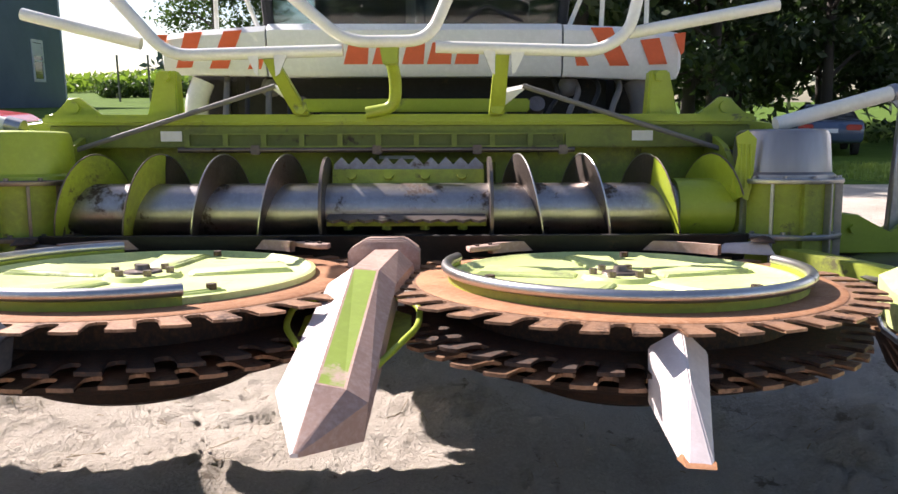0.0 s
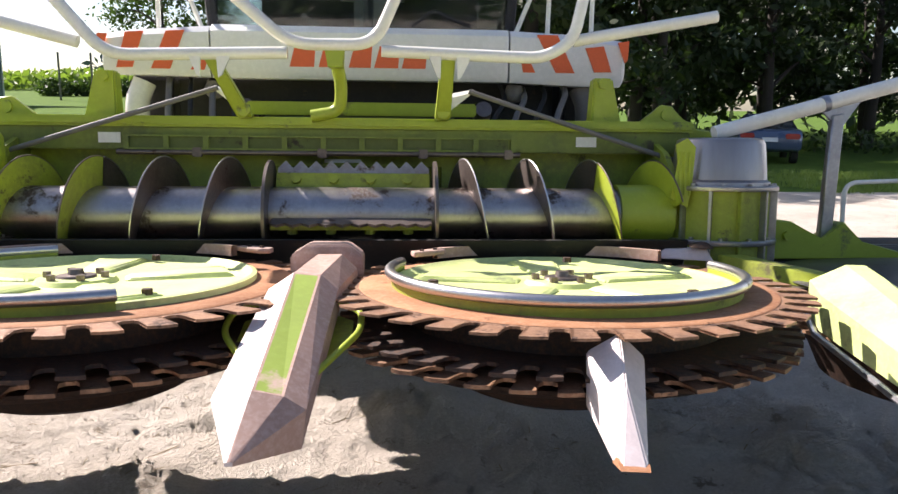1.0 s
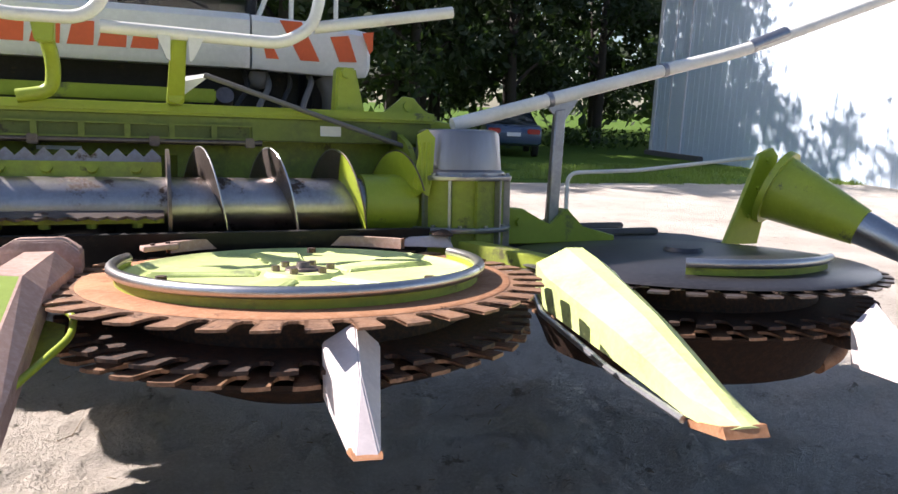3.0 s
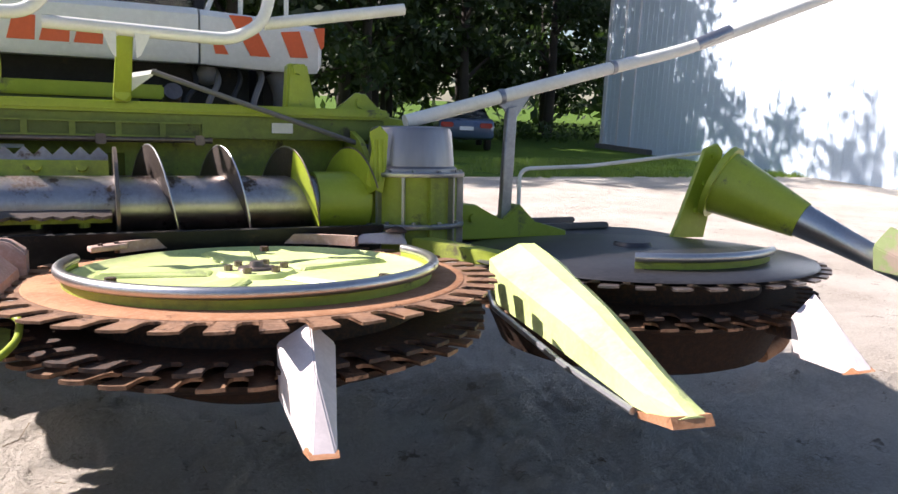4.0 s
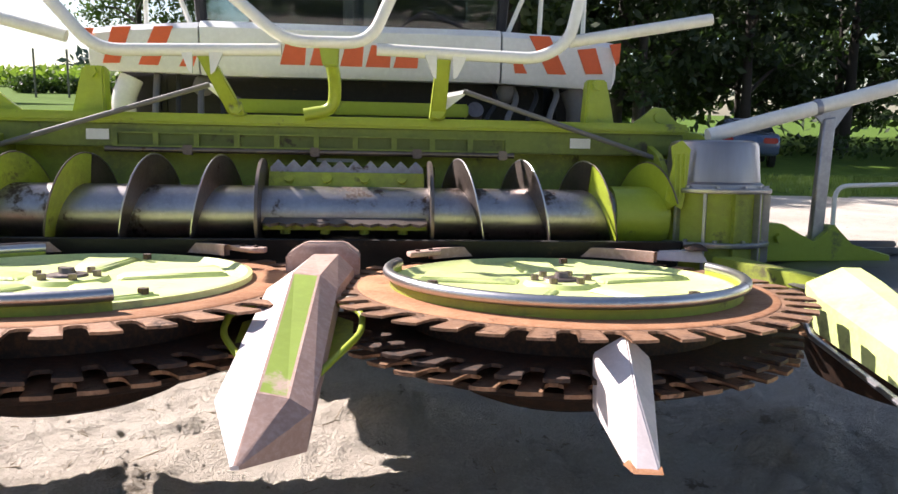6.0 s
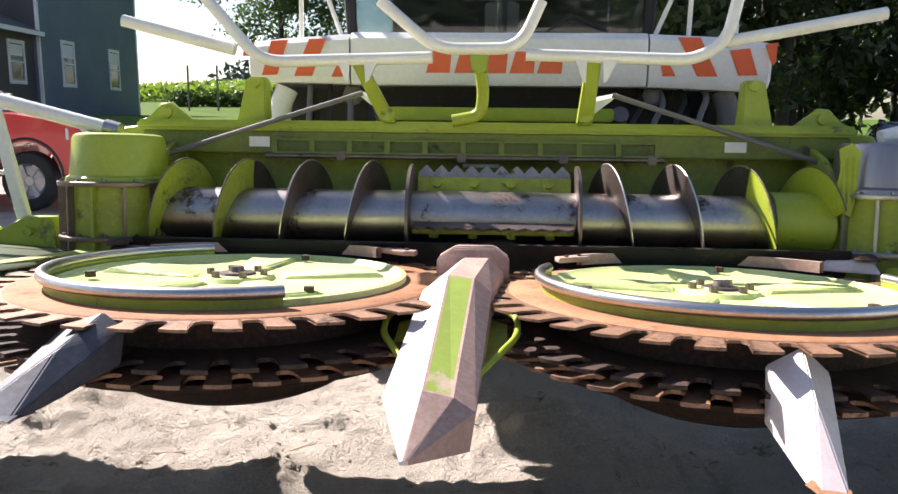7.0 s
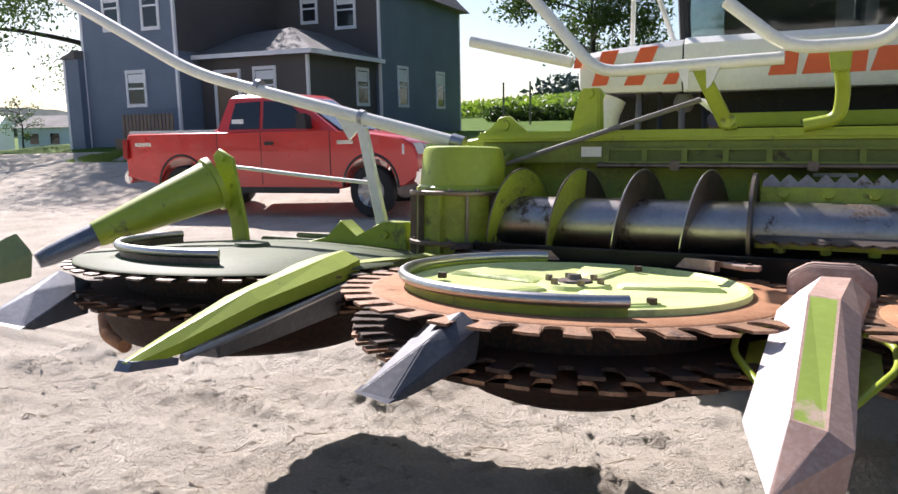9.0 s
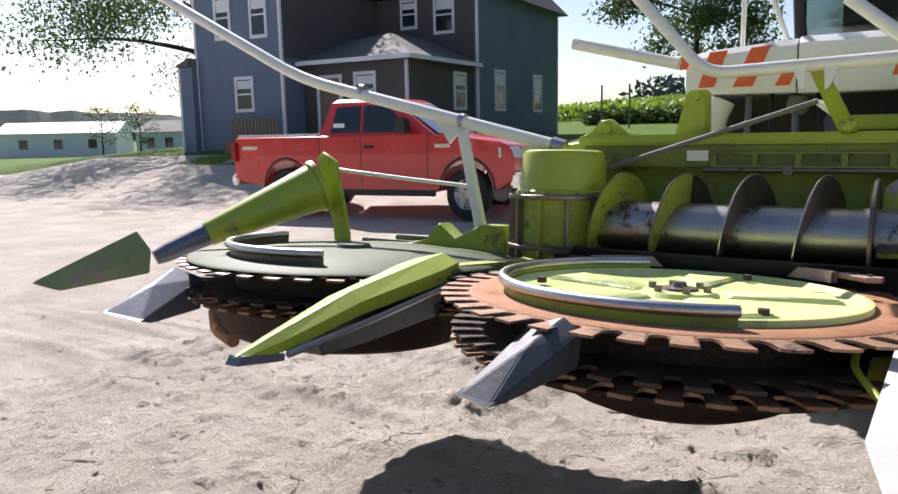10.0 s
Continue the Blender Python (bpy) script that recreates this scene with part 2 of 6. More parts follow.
def tube(bm, pts, r, seg=12, r_end=None):
    P = [Vector(p) for p in pts]
    rings, side = [], None
    for i, p in enumerate(P):
        d = (P[min(i + 1, len(P) - 1)] - P[max(i - 1, 0)]).normalized()
        side = (side - d * side.dot(d)).normalized() if side else d.orthogonal().normalized()
        up = d.cross(side)
        rr = r if r_end is None else r + (r_end - r) * i / (len(P) - 1)
        rings.append([bm.verts.new(p + rr * (math.cos(a) * side + math.sin(a) * up)) for a in [2 * math.pi * k / seg for k in range(seg)]])
    for a, b in zip(rings, rings[1:]):
        for k in range(seg):
            bm.faces.new((a[k], a[(k + 1) % seg], b[(k + 1) % seg], b[k]))
    bm.faces.new(rings[0][::-1])
    bm.faces.new(rings[-1])
    return bm


def lathe(bm, profile, centre, seg=48, a0=0.0, a1=360.0):
    """Turns pairs (radius, z) about an upright axis through centre."""
    cx, cy = centre
    full = a1 - a0 >= 360
    n = seg if full else seg + 1
    cols = []
    for k in range(n):
        a = radians(a0 + (a1 - a0) * k / seg)
        cols.append([bm.verts.new((cx + r * math.cos(a), cy + r * math.sin(a), z)) for r, z in profile])
    for k in range(seg):
        A, B = cols[k], cols[(k + 1) % n]
        for i in range(len(profile) - 1):
            bm.faces.new((A[i], B[i], B[i + 1], A[i + 1]))
    bmesh.ops.remove_doubles(bm, verts=bm.verts, dist=1e-6)
    return bm


def bolt(bm, p, r=0.012, h=0.012, axis="z"):
    d = {"x": Vector((1, 0, 0)), "y": Vector((0, -1, 0)), "z": Vector((0, 0, 1))}[axis]
    tube(bm, [Vector(p) - d * 0.004, Vector(p) + d * h], r, 6)
    return bm


def loft(bm, sections):
    """Closed rings of equal count joined into a skin with both ends capped."""
    R = [[bm.verts.new(p) for p in s] for s in sections]
    n = len(R[0])
    for a, b in zip(R, R[1:]):
        for k in range(n):
            bm.faces.new((a[k], a[(k + 1) % n], b[(k + 1) % n], b[k]))
    bm.faces.new(R[0][::-1])
    bm.faces.new(R[-1])
    bmesh.ops.remove_doubles(bm, verts=bm.verts, dist=1e-5)
    return bm


# ---- ground and distance ----
def land(x, y):
    """Height of the ground: level yard, rising gently towards the house, dropping to the far left."""
    rise = 1.35 * max(0.0, min(1.0, (y - 9.5) / 9.0)) * max(0.0, min(1.0, (6.0 - x) / 10.0)) * max(0.0, min(1.0, (x + 45) / 18.0))
    far = max(0.0, y - 38) * 0.055 * max(0.0, min(1.0, (10 - x) / 10.0)) * max(0.0, min(1.0, (x + 60) / 25.0))
    return rise + min(far, 9.0)


GRAVEL = mat("sandy_gravel", (0.61, 0.55, 0.465), 0.95, second=(0.43, 0.37, 0.295), third=(0.70, 0.64, 0.56), scale=1.1, fine=55, amount=0.9, bump=1.0, wear=0.34, wear_col=(0.27, 0.225, 0.175), wear_scale=5.5, spec=0.12)
for nd in GRAVEL.node_tree.nodes:
    if nd.type == "BUMP":
        nd.inputs["Distance"].default_value = 0.04
GRASS = mat("mown_grass", (0.085, 0.15, 0.022), 0.9, second=(0.05, 0.09, 0.02), third=(0.15, 0.21, 0.05), scale=2, fine=25, amount=0.7, bump=0.5, spec=0.05)


def grid_values(lo, hi, near_lo, near_hi, fine, coarse):
    out, v = [], near_lo
    while v < near_hi:
        out.append(v)
        v += fine
    step, v = coarse, near_hi
    while v < hi:
        out.append(v)
        v += step
        step *= 1.35
    out.append(hi)
    step, v, low = coarse, near_lo - coarse, []
    while v > lo:
        low.append(v)
        step *= 1.35
        v -= step
    low.append(lo)
    return low[::-1] + out


def ground_z(x, y):
    """Land plus the bumps, clods and dried mud ridges of the yard."""
    z = land(x, y) - 0.012
    near = max(0.0, min(1.0, (9 - math.hypot(x, y - 1)) / 4))
    if near > 0:
        z += near * (0.035 * noise.noise((x * 1.1, y * 1.1, 0)) + 0.024 * noise.noise((x * 3.6, y * 3.6, 3)) + 0.030 * abs(noise.noise((x * 8, y * 8, 7))) + 0.020 * noise.noise((x * 17, y * 17, 2)))
        # ridges of dried mud left by tyres, broken into clods
        ridge = max(0.0, noise.noise((x * 1.6 + 3, y * 4.0, 11))) * max(0.0, 1 - abs(y - 1.2) / 1.2)
        z += near * ridge * (0.13 + 0.10 * abs(noise.noise((x * 11, y * 11, 21))))
        z += near * 0.022 * max(0.0, noise.noise((x * 26, y * 26, 5))) * (0.4 + 2.5 * ridge)
    return z


def build_ground():
    xs, ys = grid_values(-900, 900, -5, 4.5, 0.03, 0.6), grid_values(-300, 1200, -3.2, 3.4, 0.03, 0.6)
    verts = []
    for y in ys:
        for x in xs:
            verts.append((x, y, ground_z(x, y)))
    n = len(xs)
    faces = [(j * n + i, j * n + i + 1, (j + 1) * n + i + 1, (j + 1) * n + i) for j in range(len(ys) - 1) for i in range(n - 1)]
    me = bpy.data.meshes.new("ground")
    me.from_pydata(verts, [], faces)
    me.materials.append(GRAVEL)
    me.materials.append(GRASS)
    for f in me.polygons:
        c = f.center
        x, y = c.x, c.y
        wob = 1.2 * noise.noise((x * 0.35, y * 0.35, 5))
        drive = y < 16.0 + 0.25 * (x + 20) + wob if x < -9.5 else y < 15.0 + wob
        if x > 3:
            drive = y < 12.0 + wob
        if x < -24 and y > 17 + wob * 2 + 0.25 * (x + 24) * -1:
            drive = False
        f.material_index = 0 if drive else 1
        f.use_smooth = True
    ob = new("ground", me)
    tagged(ob, "sandy gravel farmyard with dried mud ridges and tufts of grass", "ground", kind="structure")
    return ob


build_ground()


def build_pebbles():
    """Small stones and clods strewn over the yard."""
    r = np.random.default_rng(11)
    n = 15000
    x, y = r.uniform(-9, 6, n), -1.2 + 8.5 * r.uniform(0, 1, n) ** 1.3
    base = np.array([(1, 0, 0), (-1, 0, 0), (0, 1, 0), (0, -1, 0), (0, 0, 0.7), (0, 0, -0.5)], float)
    tri = np.array([(0, 2, 4), (2, 1, 4), (1, 3, 4), (3, 0, 4), (2, 0, 5), (1, 2, 5), (3, 1, 5), (0, 3, 5)])
    s = 0.0025 + 0.014 * r.uniform(0, 1, n) ** 5
    s[:150] = 0.010 + 0.022 * r.uniform(0, 1, 150) ** 3
    x[:150], y[:150] = r.uniform(-2.6, 0.6, 150), r.uniform(0.6, 2.3, 150)
    a = r.uniform(0, 6.28, n)
    V = base[None] * s[:, None, None] * r.uniform(0.7, 1.4, (n, 6, 1)) * np.array([1.0, 1.0, 0.55])
    ca, sa = np.cos(a)[:, None], np.sin(a)[:, None]
    W = np.stack([V[..., 0] * ca - V[..., 1] * sa + x[:, None], V[..., 0] * sa + V[..., 1] * ca + y[:, None], V[..., 2]], -1)
    W[..., 2] += np.array([ground_z(p, q) for p, q in zip(x, y)])[:, None]
    me = bpy.data.meshes.new("pebbles")
    me.from_pydata(W.reshape(-1, 3).tolist(), [], (tri[None] + 6 * np.arange(n)[:, None, None]).reshape(-1, 3).tolist())
    me.materials.append(GRAVEL)
    tagged(new("pebbles", me), "small stones and clods strewn over the yard", "pebbles", kind="stuff")


build_pebbles()


def build_straw():
    """Bits of dry stalk and twig lying on the gravel."""
    r = random.Random(23)
    b = bm_new()
    for k in range(260):
        x, y = r.uniform(-4.5, 2.5), r.uniform(-0.9, 2.6)
        a, ln = r.uniform(0, 6.28), 0.03 + 0.14 * r.random() ** 3
        p = [(x + ln * (t - 0.5) * math.cos(a) + 0.1 * ln * r.uniform(-1, 1), y + ln * (t - 0.5) * math.sin(a)) for t in (0, 0.5, 1)]
        tube(b, [(u, v, ground_z(u, v) + 0.004) for u, v in p], r.uniform(0.0012, 0.003), 5)
    tagged(part("straw", b, STRAW, None), "dry straw bits and twigs lying on the gravel", "straw", kind="stuff")


STRAW = mat("dry_straw", (0.42, 0.33, 0.2), 0.8, second=(0.2, 0.14, 0.09), scale=3, fine=60, bump=0.05)
build_straw()

# ---- maize header ----
header = thing("maize_header", (0, 0.9, 0.62), "lime green row-independent maize header raised in front of the harvester", "header", frame_m=HM)

# rear frame
bm = bm_new()
box(bm, (-1.52, 0.93, 1.43), (1.53, 1.10, 1.475), 0.012)
part("top_beam", bm, GREEN, header)
# face coloured darker for the shade below the beam's flange
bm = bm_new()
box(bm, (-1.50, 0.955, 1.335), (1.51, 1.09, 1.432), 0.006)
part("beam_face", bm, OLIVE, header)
bm = bm_new()
slab(bm, [(1.06, 0.80), (1.06, 1.335), (1.085, 1.335), (1.10, 0.80)], "x", -1.36, -0.34)
part("back_panel", bm, GREEN_DIRTY, header, "dusty green sheet-metal back panel")
bm = bm_new()
slab(bm, [(1.06, 0.80), (1.06, 1.335), (1.085, 1.335), (1.10, 0.80)], "x", 0.42, 1.36)
part("back_panel", bm, GREEN_DIRTY, header, "dusty green sheet-metal back panel")
bm = bm_new()
slab(bm, [(1.06, 1.27), (1.06, 1.335), (1.085, 1.335), (1.085, 1.27)], "x", -0.34, 0.42)
part("back_panel", bm, GREEN_DIRTY, header, "dusty green sheet-metal back panel")
bm = bm_new()
arc = [radians(-165 + 15 * k) for k in range(12)]
slab(bm, [(0.80 + 0.285 * math.cos(a), 1.075 + 0.285 * math.sin(a)) for a in arc] + [(0.80 + 0.30 * math.cos(a), 1.075 + 0.30 * math.sin(a)) for a in arc[::-1]], "x", -1.345, 1.345)
part("trough", bm, DARK, header, "worn steel trough, coloured dark for shade")
for sx in (-1, 1):
    bm = bm_new()
    slab(bm, [(0.70, 0.86), (0.66, 1.05), (0.71, 1.24), (0.84, 1.34), (1.10, 1.43), (1.10, 0.80), (0.82, 0.78)], "x", sx * 1.36 - 0.012, sx * 1.36 + 0.012)
    part("side_plate", bm, GREEN_DIRTY, header)
    bm = bm_new()
    slab(bm, [(sx * 1.36, 1.10), (sx * 1.36, 1.475), (sx * 1.62, 1.44), (sx * 1.66, 1.38), (sx * 1.66, 1.10)], "y", 1.0, 1.06, 0.006)
    for px, pz in ((1.46, 1.42), (1.60, 1.40), (1.60, 1.20)):
        bolt(bm, (sx * px, 0.998, pz), 0.02, 0.014, "y")
    part("end_plate", bm, GREEN, header)
    # lifting lug on the beam
    bm = bm_new()
    slab(bm, [(sx * 1.30, 1.475), (sx * 1.36, 1.52), (sx * 1.40, 1.555), (sx * 1.45, 1.55), (sx * 1.50, 1.49), (sx * 1.56, 1.475)], "y", 1.03, 1.055, 0.004)
    tube(bm, [(sx * 1.425, 1.02, 1.51), (sx * 1.425, 1.065, 1.51)], 0.026, 14)
    part("lifting_lug", bm, GREEN, header)
    # tapered mast that carries the header
    bm = bm_new()
    cx = sx * 1.086 + 0.056
    hull(bm, [(cx - 0.068, y, 1.47) for y in (1.0, 1.09)] + [(cx + 0.068, y, 1.47) for y in (1.0, 1.09)] + [(cx - 0.04 + sx * -0.02, y, 1.665) for y in (1.0, 1.07)] + [(cx + 0.045 + sx * -0.02, y, 1.665) for y in (1.0, 1.07)], 0.008)
    bolt(bm, (cx - sx * 0.02, 0.998, 1.64), 0.024, 0.02, "y")
    part("mast", bm, GREEN, header)
    # white data plate
    bm = bm_new()
    px = 1.043 if sx > 0 else -0.98
    box(bm, (px - 0.045, 0.949, 1.362), (px + 0.045, 0.953, 1.405), 0)
    for k in range(3):
        box(bm, (px - 0.036, 0.9465, 1.372 + k * 0.011), (px + 0.030, 0.949, 1.376 + k * 0.011), 0)
    part("data_plate", bm, WHITE, header, "small white sticker")
# unseen tube behind the trough, added to widen the header's ground shadow
bm = bm_new()
box(bm, (-1.5, 1.14, 0.80), (1.5, 1.34, 1.0), 0.015)
part("rear_cross_tube", bm, GREEN_DIRTY, header)
# slotted screen below the beam, its shade put into the dark olive colours
bm = bm_new()
box(bm, (-0.92, 0.935, 1.39), (0.72, 0.950, 1.398), 0)
box(bm, (-0.92, 0.935, 1.335), (0.72, 0.950, 1.343), 0)
for k in range(11):
    x = -0.92 + k * 0.163
    box(bm, (x, 0.934, 1.335), (x + 0.022, 0.951, 1.398), 0)
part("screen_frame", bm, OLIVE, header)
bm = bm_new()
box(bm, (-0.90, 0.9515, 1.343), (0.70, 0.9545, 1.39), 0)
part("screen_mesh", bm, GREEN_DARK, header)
bm = bm_new()
tube(bm, [(-0.95, 0.945, 1.325), (0.75, 0.945, 1.325)], 0.012)
for x in (-0.62, -0.1, 0.33, 0.70):
    box(bm, (x - 0.02, 0.93, 1.305), (x + 0.02, 0.96, 1.345), 0.004)
part("hinge_rod", bm, STEEL_DARK, header)
# feed throat behind the opening: a near-black sheet stands for its shade
bm = bm_new()
box(bm, (-0.40, 1.30, 0.85), (0.48, 1.34, 1.45), 0)
part("throat", bm, DARK, header, "near-black sheet for the shade in the feed opening")
bm = bm_new()
box(bm, (-0.10, 1.052, 1.285), (0.06, 1.058, 1.30), 0)
part("throat_plate", bm, STEEL, header)

# auger
AUG = (0.76, 1.08)
bm = bm_new()
tube(bm, [(-1.33, *AUG), (1.33, *AUG)], 0.108, 40)
auger = part("auger", bm, STEEL_TUBE, header, "worn bare steel auger tube")


def flight(x0, x1, hand, turns, phase, outer=0.225, steps=120):
    """A screw blade round the tube; its rim is slightly worn."""
    b = bmesh.new()
    rows = []
    for i in range(steps + 1):
        s = i / steps
        a = phase + hand * 2 * math.pi * turns * s
        x = x0 + (x1 - x0) * s
        ro = outer + 0.004 * noise.noise((s * 40, 0, x0))
        rows.append([b.verts.new((x + dx, AUG[0] + r * math.cos(a), AUG[1] + r * math.sin(a))) for r, dx in ((0.1, -0.003), (ro, -0.002), (ro, 0.002), (0.1, 0.003))])
    for p, q in zip(rows, rows[1:]):
        for k in range(3):
            b.faces.new((p[k], p[k + 1], q[k + 1], q[k]))
    return b


part("flight", flight(-0.95, -0.29, -1, 2.6, 1.4), STEEL_DARK, auger, "dark screw blade with worn rim")
part("flight", flight(-1.33, -0.955, -1, 1.45, 1.4 + 2 * math.pi * 1.45), GREEN_DIRTY, auger, "green painted screw blade")
part("flight", flight(1.02, 0.37, 1, -2.5, 1.9), STEEL_DARK, auger, "dark screw blade with worn rim")
part("flight", flight(1.33, 1.025, 1, -1.15, 1.9 + 2 * math.pi * 1.15), GREEN, auger, "green painted screw blade")
for x0, x1 in ((1.12, 1.34),):
    bm = bm_new()
    tube(bm, [(x0, *AUG), (x1, *AUG)], 0.125, 32)
    part("end_sleeve", bm, GREEN, auger, "green painted sleeve")


def flight_rim(x0, x1, hand, turns, phase):
    """The bright worn edge of a screw blade."""
    b = bmesh.new()
    n = int(abs(turns) * 40)
    tube(b, [(x0 + (x1 - x0) * k / n, AUG[0] + 0.226 * math.cos(phase + hand * 2 * math.pi * turns * k / n), AUG[1] + 0.226 * math.sin(phase + hand * 2 * math.pi * turns * k / n)) for k in range(n + 1)], 0.0035, 6)
    return b


part("flight_rim", flight_rim(-0.95, -0.29, -1, 2.6, 1.4), STEEL, auger, "bright worn rim")
part("flight_rim", flight_rim(1.02, 0.37, 1, -2.5, 1.9), STEEL, auger, "bright worn rim")
part("flight_rim", flight_rim(-1.33, -0.955, -1, 1.45, 1.4 + 2 * math.pi * 1.45), STEEL_DARK, auger)
part("flight_rim", flight_rim(1.33, 1.025, 1, -1.15, 1.9 + 2 * math.pi * 1.15), STEEL_DARK, auger)
b = bmesh.new()
slab(b, [(1.30, 1.16), (1.325, 1.30), (1.315, 1.37), (1.36, 1.395), (1.395, 1.36), (1.385, 1.20), (1.37, 1.12)], "y", 0.60, 0.606)
for x in (1.335, 1.355, 1.375):
    tube(b, [(x, 0.598, 1.17), (x - 0.004, 0.598, 1.34)], 0.005, 6)
part("wear_shield", b, GREEN, header, "ribbed lime green shield plate")
# saw-toothed feed paddles in the middle; the upper one is coloured lighter as lit
for ang, material in ((68, PADDLE), (188, STEEL_DARK), (308, STEEL_DARK)):
    b = bmesh.new()
    n, xa, xb = 10, -0.27, 0.35
    top = []
    for k in range(n):
        w = (xb - xa) / n
        top += [(xa + k * w, 0.195), (xa + (k + 0.5) * w, 0.228)]
    outline = [(xa, 0.10)] + top + [(xb, 0.195), (xb, 0.10)]
    slab(b, outline, "y", -0.005, 0.005)
    for k in range(5):
        bolt(b, (xa + 0.06 + k * 0.125, -0.005, 0.15), 0.012, 0.01, "y")
    b.transform(Matrix.Translation((0, *AUG)) @ pose(0, 0, 0, ang - 90))
    part("paddle", b, material, auger, "saw-toothed steel paddle")
    b = bmesh.new()
    slab(b, [(xa, 0.10), (xa, 0.165), (xb, 0.165), (xb, 0.10)], "y", -0.03, -0.012)
    for k in range(4):
        tube(b, [(xa + 0.08 + k * 0.15, -0.05, 0.135), (xa + 0.08 + k * 0.15, -0.028, 0.135)], 0.02, 8)
    b.transform(Matrix.Translation((0, *AUG)) @ pose(0, 0, 0, ang - 90))
    part("paddle_bracket", b, GREEN_DIRTY, auger)
for x in (-0.29, 0.37):
    bm = bm_new()
    tube(bm, [(x - 0.006, *AUG), (x + 0.006, *AUG)], 0.215, 40)
    part("flange", bm, STEEL_DARK, auger)


# rotors
def blade(cx, cy, z, inner, outer, tip, teeth, thick, hook, phase=0.0):
    """A toothed ring: every tooth leans the way the rotor turns."""
    b = bmesh.new()
    ring_i, ring_o = [], []
    hand = -1 if hook > 0 else 1
    for k in range(teeth):
        a = hand * 2 * math.pi * k / teeth + phase
        step = 2 * math.pi / teeth
        worn = 0.94 + 0.06 * math.sin(k * 12.9)
        # a hooked tooth: long back, sharp tip, round undercut gullet
        for f, d in ((-0.22, 1.0 * worn), (0.05, 0.98 * worn), (0.34, 0.84), (0.30, 0.55), (0.32, 0.25), (0.42, 0.03), (0.64, 0.0), (0.80, 0.14), (0.86, 0.40), (0.84, 0.68)):
            r = outer + (tip - outer) * d
            t = a + hand * f * step
            ring_o.append((cx + r * math.cos(t), cy + r * math.sin(t)))
            ring_i.append((cx + inner * math.cos(t), cy + inner * math.sin(t)))
    n = len(ring_o)
    V = [[b.verts.new((x, y, zz)) for x, y in ring] for ring, zz in ((ring_i, z), (ring_o, z), (ring_o, z - thick), (ring_i, z - thick))]
    for p, q in zip(V, V[1:] + V[:1]):
        for k in range(n):
            b.faces.new((p[k], p[(k + 1) % n], q[(k + 1) % n], q[k]))
    return b


